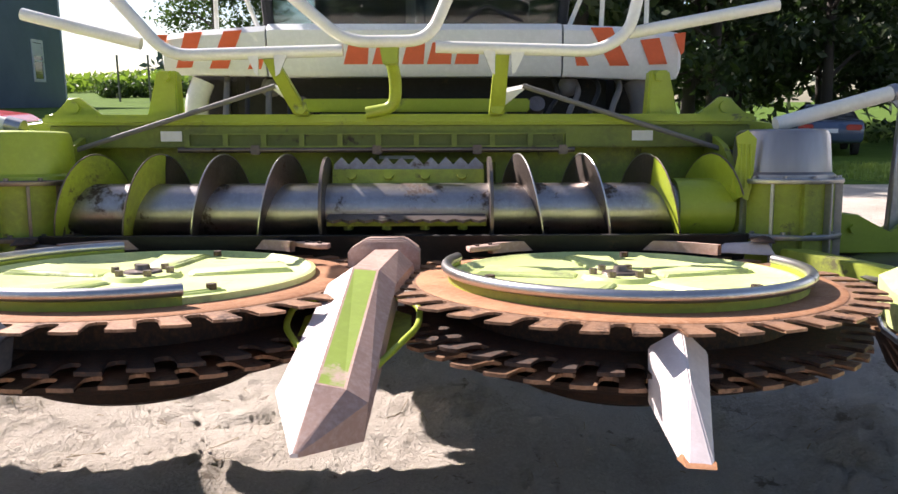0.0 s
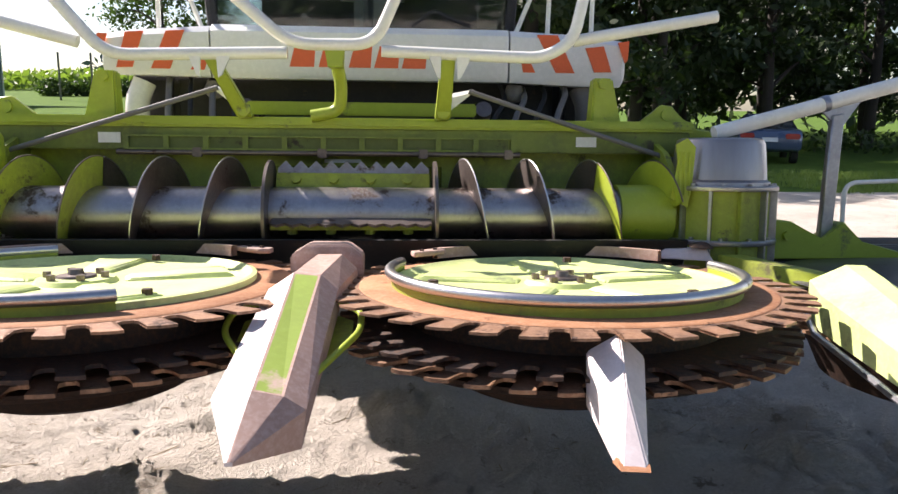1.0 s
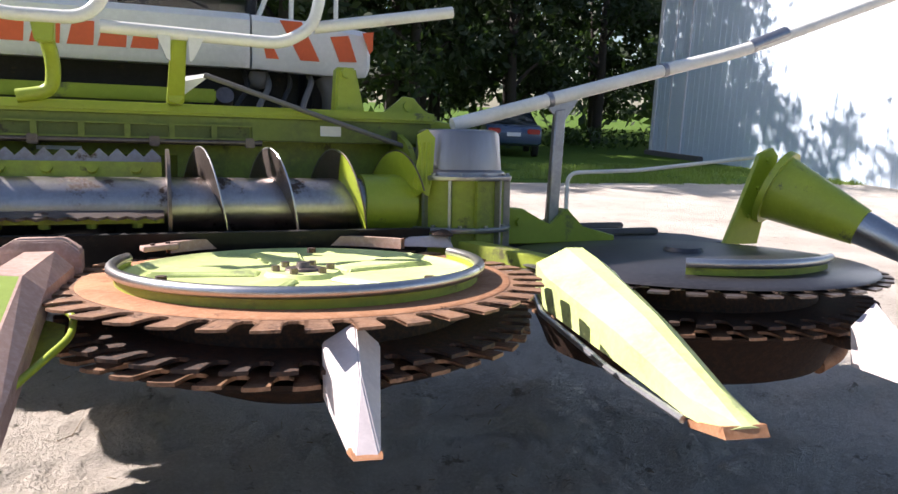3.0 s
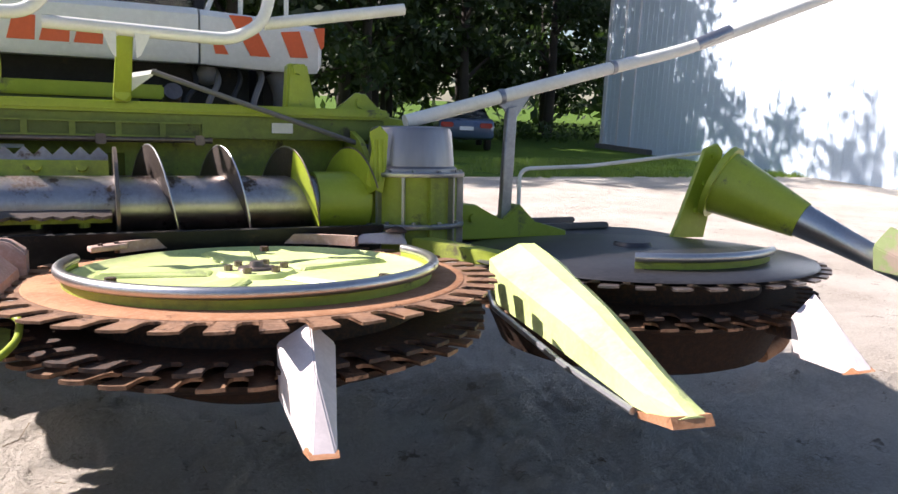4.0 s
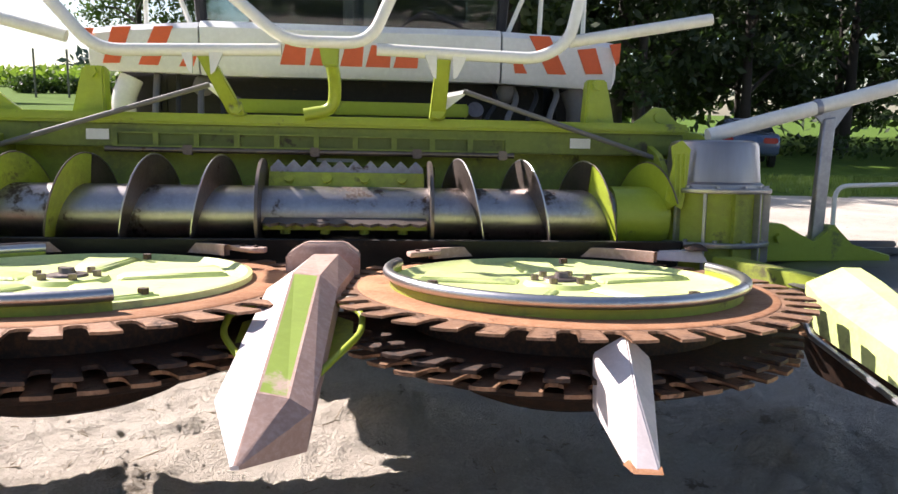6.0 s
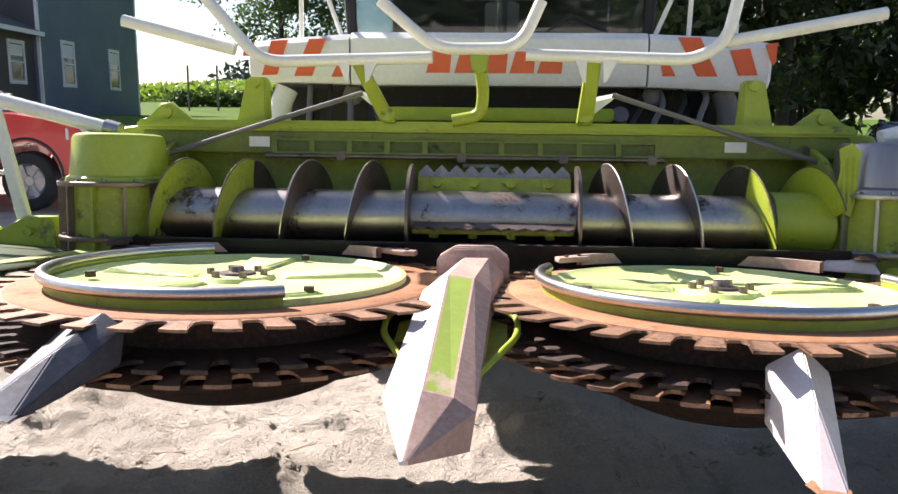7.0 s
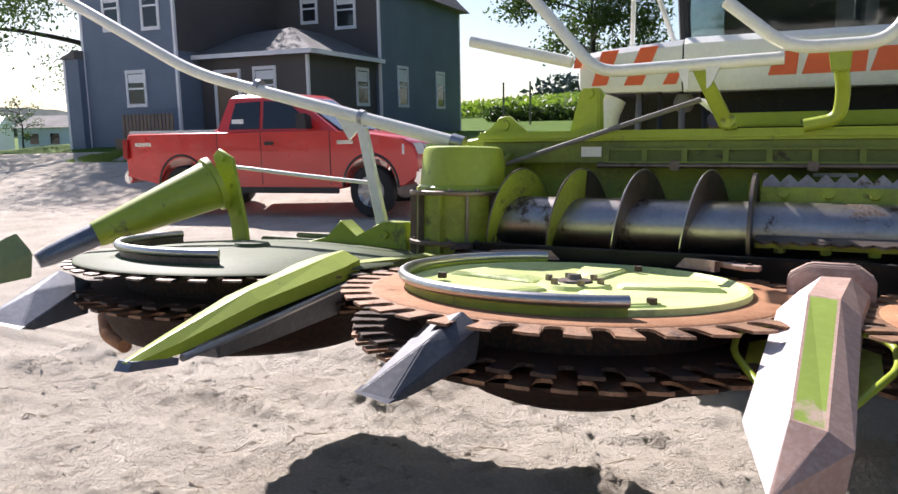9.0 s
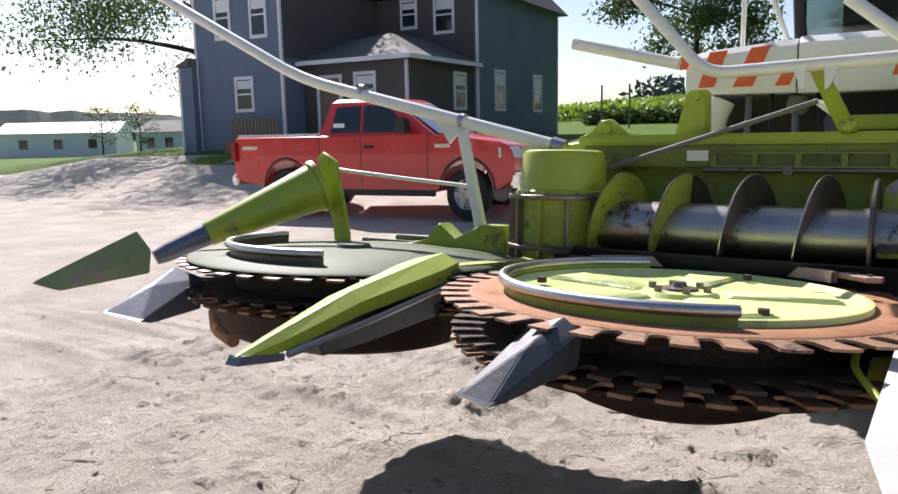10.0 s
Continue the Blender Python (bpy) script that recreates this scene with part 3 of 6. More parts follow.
def rotor(cx, cy, z, hand, top_mat, kind):
    bm = bm_new()
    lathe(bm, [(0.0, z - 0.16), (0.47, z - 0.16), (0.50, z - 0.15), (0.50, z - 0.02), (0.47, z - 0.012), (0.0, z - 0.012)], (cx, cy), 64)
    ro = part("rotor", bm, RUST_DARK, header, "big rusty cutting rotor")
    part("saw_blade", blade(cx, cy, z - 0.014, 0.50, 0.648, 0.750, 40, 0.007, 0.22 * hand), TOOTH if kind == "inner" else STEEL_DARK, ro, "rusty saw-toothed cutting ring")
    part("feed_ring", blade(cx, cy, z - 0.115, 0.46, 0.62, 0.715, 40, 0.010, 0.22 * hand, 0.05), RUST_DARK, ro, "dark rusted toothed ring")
    part("feed_ring", blade(cx, cy, z - 0.150, 0.46, 0.62, 0.715, 40, 0.010, 0.22 * hand, 0.12), TOOTH, ro, "rusty toothed ring")
    bm = bm_new()
    deep = 0.335 if cx < 1 else 0.37
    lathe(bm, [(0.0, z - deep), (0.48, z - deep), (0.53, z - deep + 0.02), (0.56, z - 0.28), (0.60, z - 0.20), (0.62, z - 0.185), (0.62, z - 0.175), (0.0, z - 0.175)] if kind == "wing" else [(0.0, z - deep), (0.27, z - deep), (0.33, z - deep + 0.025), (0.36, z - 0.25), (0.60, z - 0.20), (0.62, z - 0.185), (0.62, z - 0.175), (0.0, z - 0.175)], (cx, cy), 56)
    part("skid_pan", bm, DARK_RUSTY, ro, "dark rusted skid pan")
    if kind == "wing":
        sx = 1 if cx > 0 else -1
        bm = bm_new()
        tube(bm, smooth_path([(cx + sx * 0.30, cy - 0.42, z - 0.355), (cx + sx * 0.50, cy - 0.34, z - 0.345), (cx + sx * 0.66, cy - 0.22, z - 0.30)], 0.06), 0.028, 12)
        part("skid_tube", bm, RUST, ro, "bent rusty skid tube")
    if kind == "inner":
        bm = bm_new()
        lathe(bm, [(0.50, z - 0.013), (0.50, z - 0.0095), (0.634, z - 0.0095), (0.640, z - 0.013)], (cx, cy), 72)
        part("blade_carrier", bm, RUST, ro, "orange rusty ring plate")
        bm = bm_new()
        lathe(bm, [(0.53, z - 0.03), (0.53, z + 0.008), (0.516, z + 0.010), (0.49, z - 0.006), (0.12, z - 0.010), (0.11, z + 0.004), (0.0, z + 0.006)], (cx, cy), 72)
        part("hub_plate", bm, top_mat, ro, "lime green hub plate, coloured paler for sun glare")
        for k in range(5):
            b = bmesh.new()
            hull(b, [(0.13, -0.05, 0.006), (0.13, 0.05, 0.006), (0.46, -0.10, 0.006), (0.46, 0.10, 0.006), (0.15, -0.035, 0.022), (0.15, 0.035, 0.022), (0.44, -0.082, 0.026), (0.44, 0.082, 0.026)], 0.006)
            b.transform(Matrix.Translation((cx, cy, z - 0.018)) @ pose(0, 0, 0, 0, 0, 20 + 72 * k))
            part("pressed_panel", b, top_mat, ro)
        bm = bm_new()
        lathe(bm, [(0.0, z + 0.030), (0.02, z + 0.030), (0.024, z + 0.014), (0.055, z + 0.012), (0.06, z + 0.002), (0.0, z + 0.002)], (cx, cy), 20)
        part("hub_nut", bm, STEEL_DARK, ro)
        for k in range(6):
            a = k * math.pi / 3
            bm = bm_new()
            bolt(bm, (cx + 0.085 * math.cos(a), cy + 0.085 * math.sin(a), z + 0.006), 0.013, 0.016)
            part("bolt", bm, STEEL_DARK, ro)
        for k in range(3):
            a = radians(75 + 120 * k)
            bm = bm_new()
            bolt(bm, (cx + 0.43 * math.cos(a), cy + 0.43 * math.sin(a), z + 0.006), 0.016, 0.014)
            part("bolt", bm, RUST_DARK, ro)
        a0, a1 = (118, 301) if cx < 0 else (158, 372)
        bm = bm_new()
        tube(bm, [(cx + 0.545 * math.cos(radians(a)), cy + 0.545 * math.sin(radians(a)), z + 0.032) for a in [a0 + (a1 - a0) * k / 80 for k in range(81)]], 0.0165, 14)
        ring = part("guard_ring", bm, STEEL, ro, "polished steel guard tube round the hub")
        bm = bm_new()
        lathe(bm, [(0.533, z - 0.010), (0.540, z - 0.010), (0.540, z + 0.022), (0.533, z + 0.022), (0.533, z - 0.010)], (cx, cy), 72, a0, a1)
        part("guard_skirt", bm, GREEN_DIRTY, ring, "green sheet strip under the tube")
        # rear strap of the fixed crop guard
        bm = bm_new()
        lathe(bm, [(0.575, z + 0.012), (0.60, z + 0.012), (0.60, z + 0.05), (0.575, z + 0.05), (0.575, z + 0.012)], (cx, cy), 40, 50 if cx < 0 else 40, 140 if cx < 0 else 130)
        part("guard_strap", bm, RUST_PINK, ro)
    else:
        bm = bm_new()
        lathe(bm, [(0.70, z - 0.004), (0.69, z + 0.004), (0.30, z + 0.03), (0.08, z + 0.034), (0.07, z + 0.05), (0.0, z + 0.052)], (cx, cy), 72)
        part("hub_plate", bm, top_mat, ro, "worn smooth rotor top")
        a0, a1 = (232, 304) if cx > 0 else (168, 298)
        bm = bm_new()
        tube(bm, [(cx + 0.53 * math.cos(radians(a)), cy + 0.53 * math.sin(radians(a)), z + 0.055) for a in [a0 + (a1 - a0) * k / 40 for k in range(41)]], 0.0165, 14)
        ring = part("guard_ring", bm, STEEL, ro, "part ring of polished steel tube")
        bm = bm_new()
        lathe(bm, [(0.518, z + 0.008), (0.526, z + 0.008), (0.526, z + 0.046), (0.518, z + 0.046), (0.518, z + 0.008)], (cx, cy), 48, a0, a1)
        part("guard_skirt", bm, GREEN_DIRTY if cx > 0 else STEEL_DARK, ring, "sheet strip under the tube")
    return ro


DISCS = [(-0.755, 0.0, 0.935, 1, GREEN_PALE, "inner"), (0.735, 0.0, 0.925, -1, GREEN_PALE, "inner"), (-2.22, 0.22, 0.93, 1, DUSTY, "wing"), (2.28, 0.12, 0.895, -1, STEEL_BLACK, "wing")]
for d in DISCS:
    rotor(*d)


# riveted plates on the guard straps and bits lying by the drums
for x, y, z, rz, m in ((-0.30, 0.44, 0.975, -38, RUST_PINK), (0.33, 0.42, 0.965, 40, RUST_PINK)):
    b = bmesh.new()
    slab(b, [(-0.085, -0.02), (-0.06, 0.03), (0.06, 0.035), (0.085, -0.005), (0.05, -0.03)], "z", -0.012, 0.006, 0.003)
    b.transform(Matrix.Translation((x, y, z)) @ pose(0, 0, 0, 0, 0, rz))
    pl = part("rivet_plate", b, m, header, "small rusty riveted plate")
    for dx in (-0.03, 0.035):
        b = bmesh.new()
        bolt(b, (dx, 0.002, 0.006), 0.009, 0.006)
        b.transform(Matrix.Translation((x, y, z)) @ pose(0, 0, 0, 0, 0, rz))
        part("rivet", b, RUST_DARK, pl)
for sx in (-1, 1):
    b = bmesh.new()
    hull(b, [(sx * 1.22, 0.50, 0.93), (sx * 1.42, 0.44, 0.925), (sx * 1.46, 0.56, 0.93), (sx * 1.25, 0.60, 0.935), (sx * 1.25, 0.52, 0.965), (sx * 1.40, 0.47, 0.972), (sx * 1.43, 0.55, 0.97), (sx * 1.28, 0.58, 0.965)], 0.005)
    part("wear_plate", b, WORN_WHITE if sx > 0 else STEEL_DARK, header, "worn steel plate at the drum foot")
    b = bmesh.new()
    hull(b, [(sx * 1.33, 0.45, 0.975), (sx * 1.42, 0.44, 0.97), (sx * 1.44, 0.50, 0.975), (sx * 1.34, 0.52, 0.985), (sx * 1.38, 0.47, 1.0), (sx * 1.41, 0.49, 0.995)], 0.004)
    part("rust_clump", b, RUST_DARK, header)

# crop dividers
def side_faces(bm, mats_by):
    bm.faces.ensure_lookup_table()
    bmesh.ops.recalc_face_normals(bm, faces=bm.faces)
    for f in bm.faces:
        f.material_index = mats_by(f.normal, f.calc_center_median())


bm = bm_new()
def hood_section(y, lb, ls, lr, rr, rs, rb):
    """Ring of the hood at one depth: left foot, left shoulder, two ridges, right shoulder, right foot, as (x, z)."""
    return [(p[0], y, p[1]) for p in (lb, ls, lr, rr, rs, rb)]


loft(bm, [hood_section(0.20, (-0.11, 0.90), (-0.108, 0.936), (-0.05, 0.984), (0.03, 0.984), (0.08, 0.936), (0.085, 0.90)),
          hood_section(-0.20, (-0.140, 0.925), (-0.150, 0.934), (-0.079, 0.981), (-0.004, 0.974), (0.045, 0.934), (0.05, 0.88)),
          hood_section(-0.798, (-0.135, 0.728), (-0.175, 0.806), (-0.092, 0.823), (-0.026, 0.81), (0.02, 0.781), (0.009, 0.696)),
          hood_section(-0.943, (-0.119, 0.72), (-0.119, 0.727), (-0.114, 0.729), (-0.109, 0.729), (-0.103, 0.727), (-0.103, 0.72))])
# left faces get the pale sunlit colour, right faces the browner shaded one
side_faces(bm, lambda n, c: 0 if (n.x < -0.2 and c.x < -0.06) or (c.y < -0.72 and c.x < -0.105 and n.z > -0.2) else (1 if n.z > 0.3 and abs(n.x) < 0.4 and -0.82 < c.y < -0.15 else 2))
bm.faces.ensure_lookup_table()
green = [f for f in bm.faces if f.material_index == 1]
bmesh.ops.dissolve_faces(bm, faces=green, use_verts=False)
green = [f for f in bm.faces if f.material_index == 1]
rim = bmesh.ops.inset_region(bm, faces=green, thickness=0.009, depth=-0.0006)["faces"]
for f in rim:
    f.material_index = 2
centre_div = part("centre_divider", bm, [WORN_WHITE, GREEN_WORN, RUST_PINK], header, "long pointed crop divider, scraped steel coloured brighter on the sunlit left, green back", smooth=False)
bm = bm_new()
hull(bm, [(x, y, z) for x, y in ((-0.145, 0.22), (-0.145, 0.36), (0.10, 0.22), (0.10, 0.36)) for z in (0.90, 0.975)] + [(x, y, 1.012) for x, y in ((-0.085, 0.24), (-0.085, 0.36), (0.05, 0.24), (0.05, 0.36))], 0.006)
part("rear_cap", bm, RUST_PINK, centre_div, "brown scuffed cap")
for sx in (-1, 1):
    bm = bm_new()
    x0 = -0.06
    tube(bm, smooth_path([(x0 + sx * 0.09, -0.20, 0.90), (x0 + sx * 0.175, -0.28, 0.885), (x0 + sx * 0.175, -0.40, 0.855), (x0 + sx * 0.07, -0.58, 0.79)], 0.04), 0.009, 10)
    part("side_loop", bm, GREEN, centre_div, "bent green rod")
    bm = bm_new()
    hull(bm, [(x0 + sx * 0.08, -0.18, 0.86), (x0 + sx * 0.15, -0.24, 0.85), (x0 + sx * 0.15, -0.36, 0.82), (x0 + sx * 0.08, -0.46, 0.77), (x0 + sx * 0.08, -0.2, 0.83), (x0 + sx * 0.15, -0.3, 0.82)])
    part("side_wing", bm, GREEN_DIRTY, centre_div)


def small_divider(apex, left, right, tip_l, tip_r, drop, label, material):
    """A short pyramid-shaped snout: an apex, two shoulders, and a ridge running down to the tip."""
    A, L, R, P, Q = (Vector(v) for v in (apex, left, right, tip_l, tip_r))
    down = Vector((0, 0, -drop))
    b = bmesh.new()
    hull(b, [A, L, R, P, Q, L.lerp(P, 0.05) + down, R.lerp(Q, 0.05) + down, P.lerp(L, 0.22) + down * 0.35, Q.lerp(R, 0.22) + down * 0.35, A.lerp((P + Q) / 2, 0.45) + Vector((0, 0, 0.012))], 0.003)
    o = part("short_divider", b, material, header, label, smooth=False)
    b = bmesh.new()
    hull(b, [P + Vector((-0.003, -0.004, 0.002)), Q + Vector((0.003, -0.004, 0.002)), P.lerp(L, 0.10) + Vector((-0.003, 0, 0)), Q.lerp(R, 0.06) + Vector((0.003, 0, 0)), P.lerp(L, 0.22) + down * 0.37, Q.lerp(R, 0.22) + down * 0.37])
    part("tip_shoe", b, RUST if material is WORN_WHITE else BLUED, o, "worn tip")
    b = bmesh.new()
    tube(b, [A.lerp(P, 0.3) + down * 0.7, A + Vector((0, 0.25, -0.16))], 0.022, 10)
    part("stalk", b, RUST_DARK, o)
    return o


small_divider((0.727, -0.645, 0.905), (0.648, -0.65, 0.862), (0.787, -0.65, 0.848), (0.632, -1.0, 0.718), (0.684, -1.0, 0.714), 0.12, "short pale scraped-steel crop divider", WORN_WHITE)
small_divider((-0.842, -0.65, 0.940), (-0.95, -0.63, 0.90), (-0.785, -0.665, 0.907), (-0.940, -0.98, 0.803), (-0.865, -0.975, 0.787), 0.075, "short dark blue-grey steel crop divider", BLUED)
small_divider((2.445, -0.62, 0.85), (2.295, -0.66, 0.79), (2.53, -0.58, 0.81), (2.20, -0.98, 0.70), (2.26, -0.98, 0.70), 0.12, "short pale scraped-steel crop divider", WORN_WHITE)
small_divider((-2.70, -0.345, 0.889), (-2.80, -0.34, 0.85), (-2.60, -0.285, 0.845), (-2.665, -0.69, 0.749), (-2.55, -0.62, 0.715), 0.12, "short scuffed blue-grey steel crop divider", BLUE_STEEL)


def long_divider(top, tip, w, label, hand):
    top, tip = Vector(top), Vector(tip)
    d = tip - top
    side = Vector((-d.y, d.x, 0)).normalized()
    if side.x < 0:
        side = -side
    b = bmesh.new()
    secs = []
    HH = (0.15, 0.17, 0.13, 0.075, 0.02) if hand > 0 else (0.075, 0.085, 0.07, 0.05, 0.02)
    for (s, ww), hh in zip(((0.0, w), (0.12, w * 1.08), (0.55, w * 0.72), (0.86, w * (0.46 if hand > 0 else 0.42)), (1.0, 0.10 if hand > 0 else 0.035)), HH):
        p = top + d * s + Vector((0, 0, 0.03 * math.sin(math.pi * s)))
        sx = side * ww / 2
        up = Vector((0, 0, 1))
        secs.append([p - sx - up * hh, p - sx - up * hh * 0.35, p - sx * 0.15 * hand, p + sx * 0.3, p + sx - up * hh * 0.4, p + sx - up * hh])
    loft(b, secs)
    # right divider takes the sunlit pale green, the shaded left one plain green
    o = part("long_divider", b, GREEN_PALE if hand > 0 else GREEN, header, label, smooth=False)
    for s in (-1, 1):
        b = bmesh.new()
        tube(b, [top + d * q + side * s * (w * k / 2 + 0.012) - Vector((0, 0, hh)) for q, k, hh in ((0.02, 1.0, HH[0]), (0.12, 1.08, HH[1]), (0.55, 0.72, HH[2] - 0.005), (0.86, 0.42, HH[3] - 0.005))], 0.011, 8)
        part("edge_rod", b, GALV, o, "bare steel edge rod")
    b = bmesh.new()
    e = top + d * 0.86 - Vector((0, 0, HH[3] - 0.005))
    tw = 0.055 if hand > 0 else 0.022
    hull(b, [tip + side * tw - d * 0.004, tip - side * tw - d * 0.004, tip + side * tw + d * 0.012 - Vector((0, 0, 0.02)), tip - side * tw + d * 0.012 - Vector((0, 0, 0.02)), e + side * w * 0.22, e - side * w * 0.22, tip - d * 0.03 - Vector((0, 0, 0.03)), e - Vector((0, 0, 0.02)) + side * w * 0.2, e - Vector((0, 0, 0.02)) - side * w * 0.2])
    part("tip_shoe", b, RUST if hand > 0 else BLUE_STEEL, o, "worn tip")
    if hand < 0:
        b = bmesh.new()
        loft(b, [[top + d * q + side * sg * w * k - Vector((0, 0, zz)) for sg, zz in ((-1, h0), (1, h0), (0.8, h1), (-0.8, h1))] for q, k, h0, h1 in ((0.10, 0.46, 0.09, 0.20), (0.50, 0.32, 0.076, 0.15), (0.70, 0.24, 0.066, 0.115), (0.72, 0.22, 0.064, 0.07))])
        part("under_body", b, BLUED, o, "dark steel underside", smooth=False)
    # arm that ties the divider to the frame
    b = bmesh.new()
    hull(b, [top + Vector((-0.03, 0.0, -0.05)), top + Vector((0.05, 0.0, -0.05)), top + Vector((-0.03, 0.0, -0.10)), top + Vector((0.05, 0, -0.10)), (hand * 1.46, 0.50, 0.945), (hand * 1.56, 0.50, 0.945), (hand * 1.46, 0.50, 0.88), (hand * 1.56, 0.50, 0.88)], 0.004)
    part("arm", b, GREEN_DIRTY, o)
    return o


long_divider((1.68, -0.02, 0.975), (1.505, -1.07, 0.705), 0.26, "long lime green pointed crop divider with rusty tip", 1)
long_divider((-1.70, 0.06, 0.985), (-1.60, -1.02, 0.80), 0.185, "long lime green pointed crop divider with worn steel tip", -1)


# gear drums at both ends of the centre section
def drum(cx, cy, cap_mat, label):
    bm = bm_new()
    lathe(bm, [(0.205, 0.87), (0.205, 1.20), (0.0, 1.20)], (cx, cy), 40)
    o = part("drum", bm, GREEN_DIRTY, header, label)
    bm = bm_new()
    lathe(bm, [(0.206, 1.206), (0.204, 1.222), (0.190, 1.232), (0.178, 1.375), (0.170, 1.392), (0.153, 1.399), (0.0, 1.402)], (cx, cy), 48)
    part("drum_cap", bm, cap_mat, o)
    for z in (1.20, 0.985):
        bm = bm_new()
        lathe(bm, [(0.20, z - 0.012), (0.233, z - 0.012), (0.236, z - 0.006), (0.236, z + 0.004), (0.232, z + 0.008), (0.20, z + 0.008)], (cx, cy), 48)
        for k in range(12):
            a = k * math.pi / 6 + 0.2
            bolt(bm, (cx + 0.219 * math.cos(a), cy + 0.219 * math.sin(a), z + 0.008), 0.009, 0.010)
        part("rim", bm, GALV if cap_mat is CAP else STEEL_DARK, o)
    for k in range(12):
        a = k * math.pi / 6
        b = bmesh.new()
        box(b, (0.20, -0.006, 0.88), (0.232, 0.006, 1.19), 0.002)
        b.transform(Matrix.Translation((cx, cy, 0)) @ pose(0, 0, 0, 0, 0, math.degrees(a)))
        part("rib", b, (GALV if cap_mat is CAP else STEEL_DARK) if k % 3 else GREEN_DIRTY, o)
    return o


drum(1.553, 0.74, CAP, "ribbed green drum with a worn bare metal cap")
drum(-1.50, 0.74, GREEN, "ribbed lime green drum with green cap")

# white guard rail above the header
RAIL_Y = 0.72


def rail(pts, r=0.024, label="", rad=0.09):
    b = bmesh.new()
    tube(b, smooth_path([(x, RAIL_Y + (p[0] if p else 0), z) for x, z, *p in pts], rad), r, 14)
    return part("guard_rail", b, CREAM, header, label or "white painted steel guard tube")


rail([(-0.21, 1.712), (-0.90, 1.692), (-1.30, 2.14, 0.02)])
rail([(-1.02, 1.745, 0.05), (-1.47, 1.855, 0.02)])
rail([(-0.42, 1.93), (-0.20, 1.745), (0.13, 1.748), (0.21, 1.93)])
rail([(0.155, 1.725), (0.80, 1.708), (0.92, 1.78), (1.00, 2.12, 0.02)])
rail([(0.93, 1.785, 0.05), (1.515, 1.89, 0.02)])
# posts that carry the rail
for x0, x1, z1 in ((-0.41, -0.51, 1.695), (0.41, 0.42, 1.70)):
    bm = bm_new()
    hull(bm, [(x0 - 0.032, y, 1.47) for y in (0.88, 0.96)] + [(x0 + 0.032, y, 1.47) for y in (0.88, 0.96)] + [(x1 - 0.028, y, z1) for y in (0.72, 0.78)] + [(x1 + 0.028, y, z1) for y in (0.72, 0.78)], 0.006)
    bolt(bm, (x0, 0.878, 1.50), 0.03, 0.02, "y")
    part("rail_post", bm, GREEN, header)
    bm = bm_new()
    slab(bm, [(x1 - 0.08, z1 + 0.01), (x1 - 0.045, z1 - 0.075), (x1 - 0.032, z1 - 0.085), (x1 - 0.03, z1 + 0.01)], "y", 0.70, 0.712)
    part("gusset", bm, CREAM, header, "white triangular gusset")
    bm = bm_new()
    slab(bm, [(x1 + 0.09, z1 + 0.01), (x1 + 0.05, z1 - 0.075), (x1 + 0.036, z1 - 0.085), (x1 + 0.03, z1 + 0.01)], "y", 0.70, 0.712)
    part("gusset", bm, CREAM, header, "white triangular gusset")
bm = bm_new()
tube(bm, smooth_path([(-0.14, 0.90, 1.478), (-0.02, 0.90, 1.50), (-0.01, 0.86, 1.60), (-0.035, 0.75, 1.74)], 0.07), 0.026, 10)
hull(bm, [(-0.055, 0.72, 1.66), (-0.055, 0.80, 1.66), (0.005, 0.72, 1.66), (0.005, 0.80, 1.66), (-0.07, 0.72, 1.745), (-0.07, 0.78, 1.745), (0.01, 0.72, 1.745), (0.01, 0.78, 1.745)], 0.005)
part("rail_post", bm, GREEN, header, "bent green middle post")
for sx, xa in ((-1, -0.52), (1, 0.52)):
    bm = bm_new()
    tube(bm, [(xa, 0.90, 1.59), (sx * 1.42, 0.88, 1.305)], 0.011, 10)
    part("tie_rod", bm, MUDDY, header, "thin grey tie rod")
    bm = bm_new()
    hull(bm, [(sx * 0.42, 0.90, 1.49), (sx * 0.42, 0.93, 1.49), (sx * 0.44, 0.90, 1.56), (xa + sx * 0.02, 0.90, 1.585), (xa + sx * 0.02, 0.92, 1.60), (sx * 0.44, 0.92, 1.58)])
    part("rod_bracket", bm, CREAM, header)

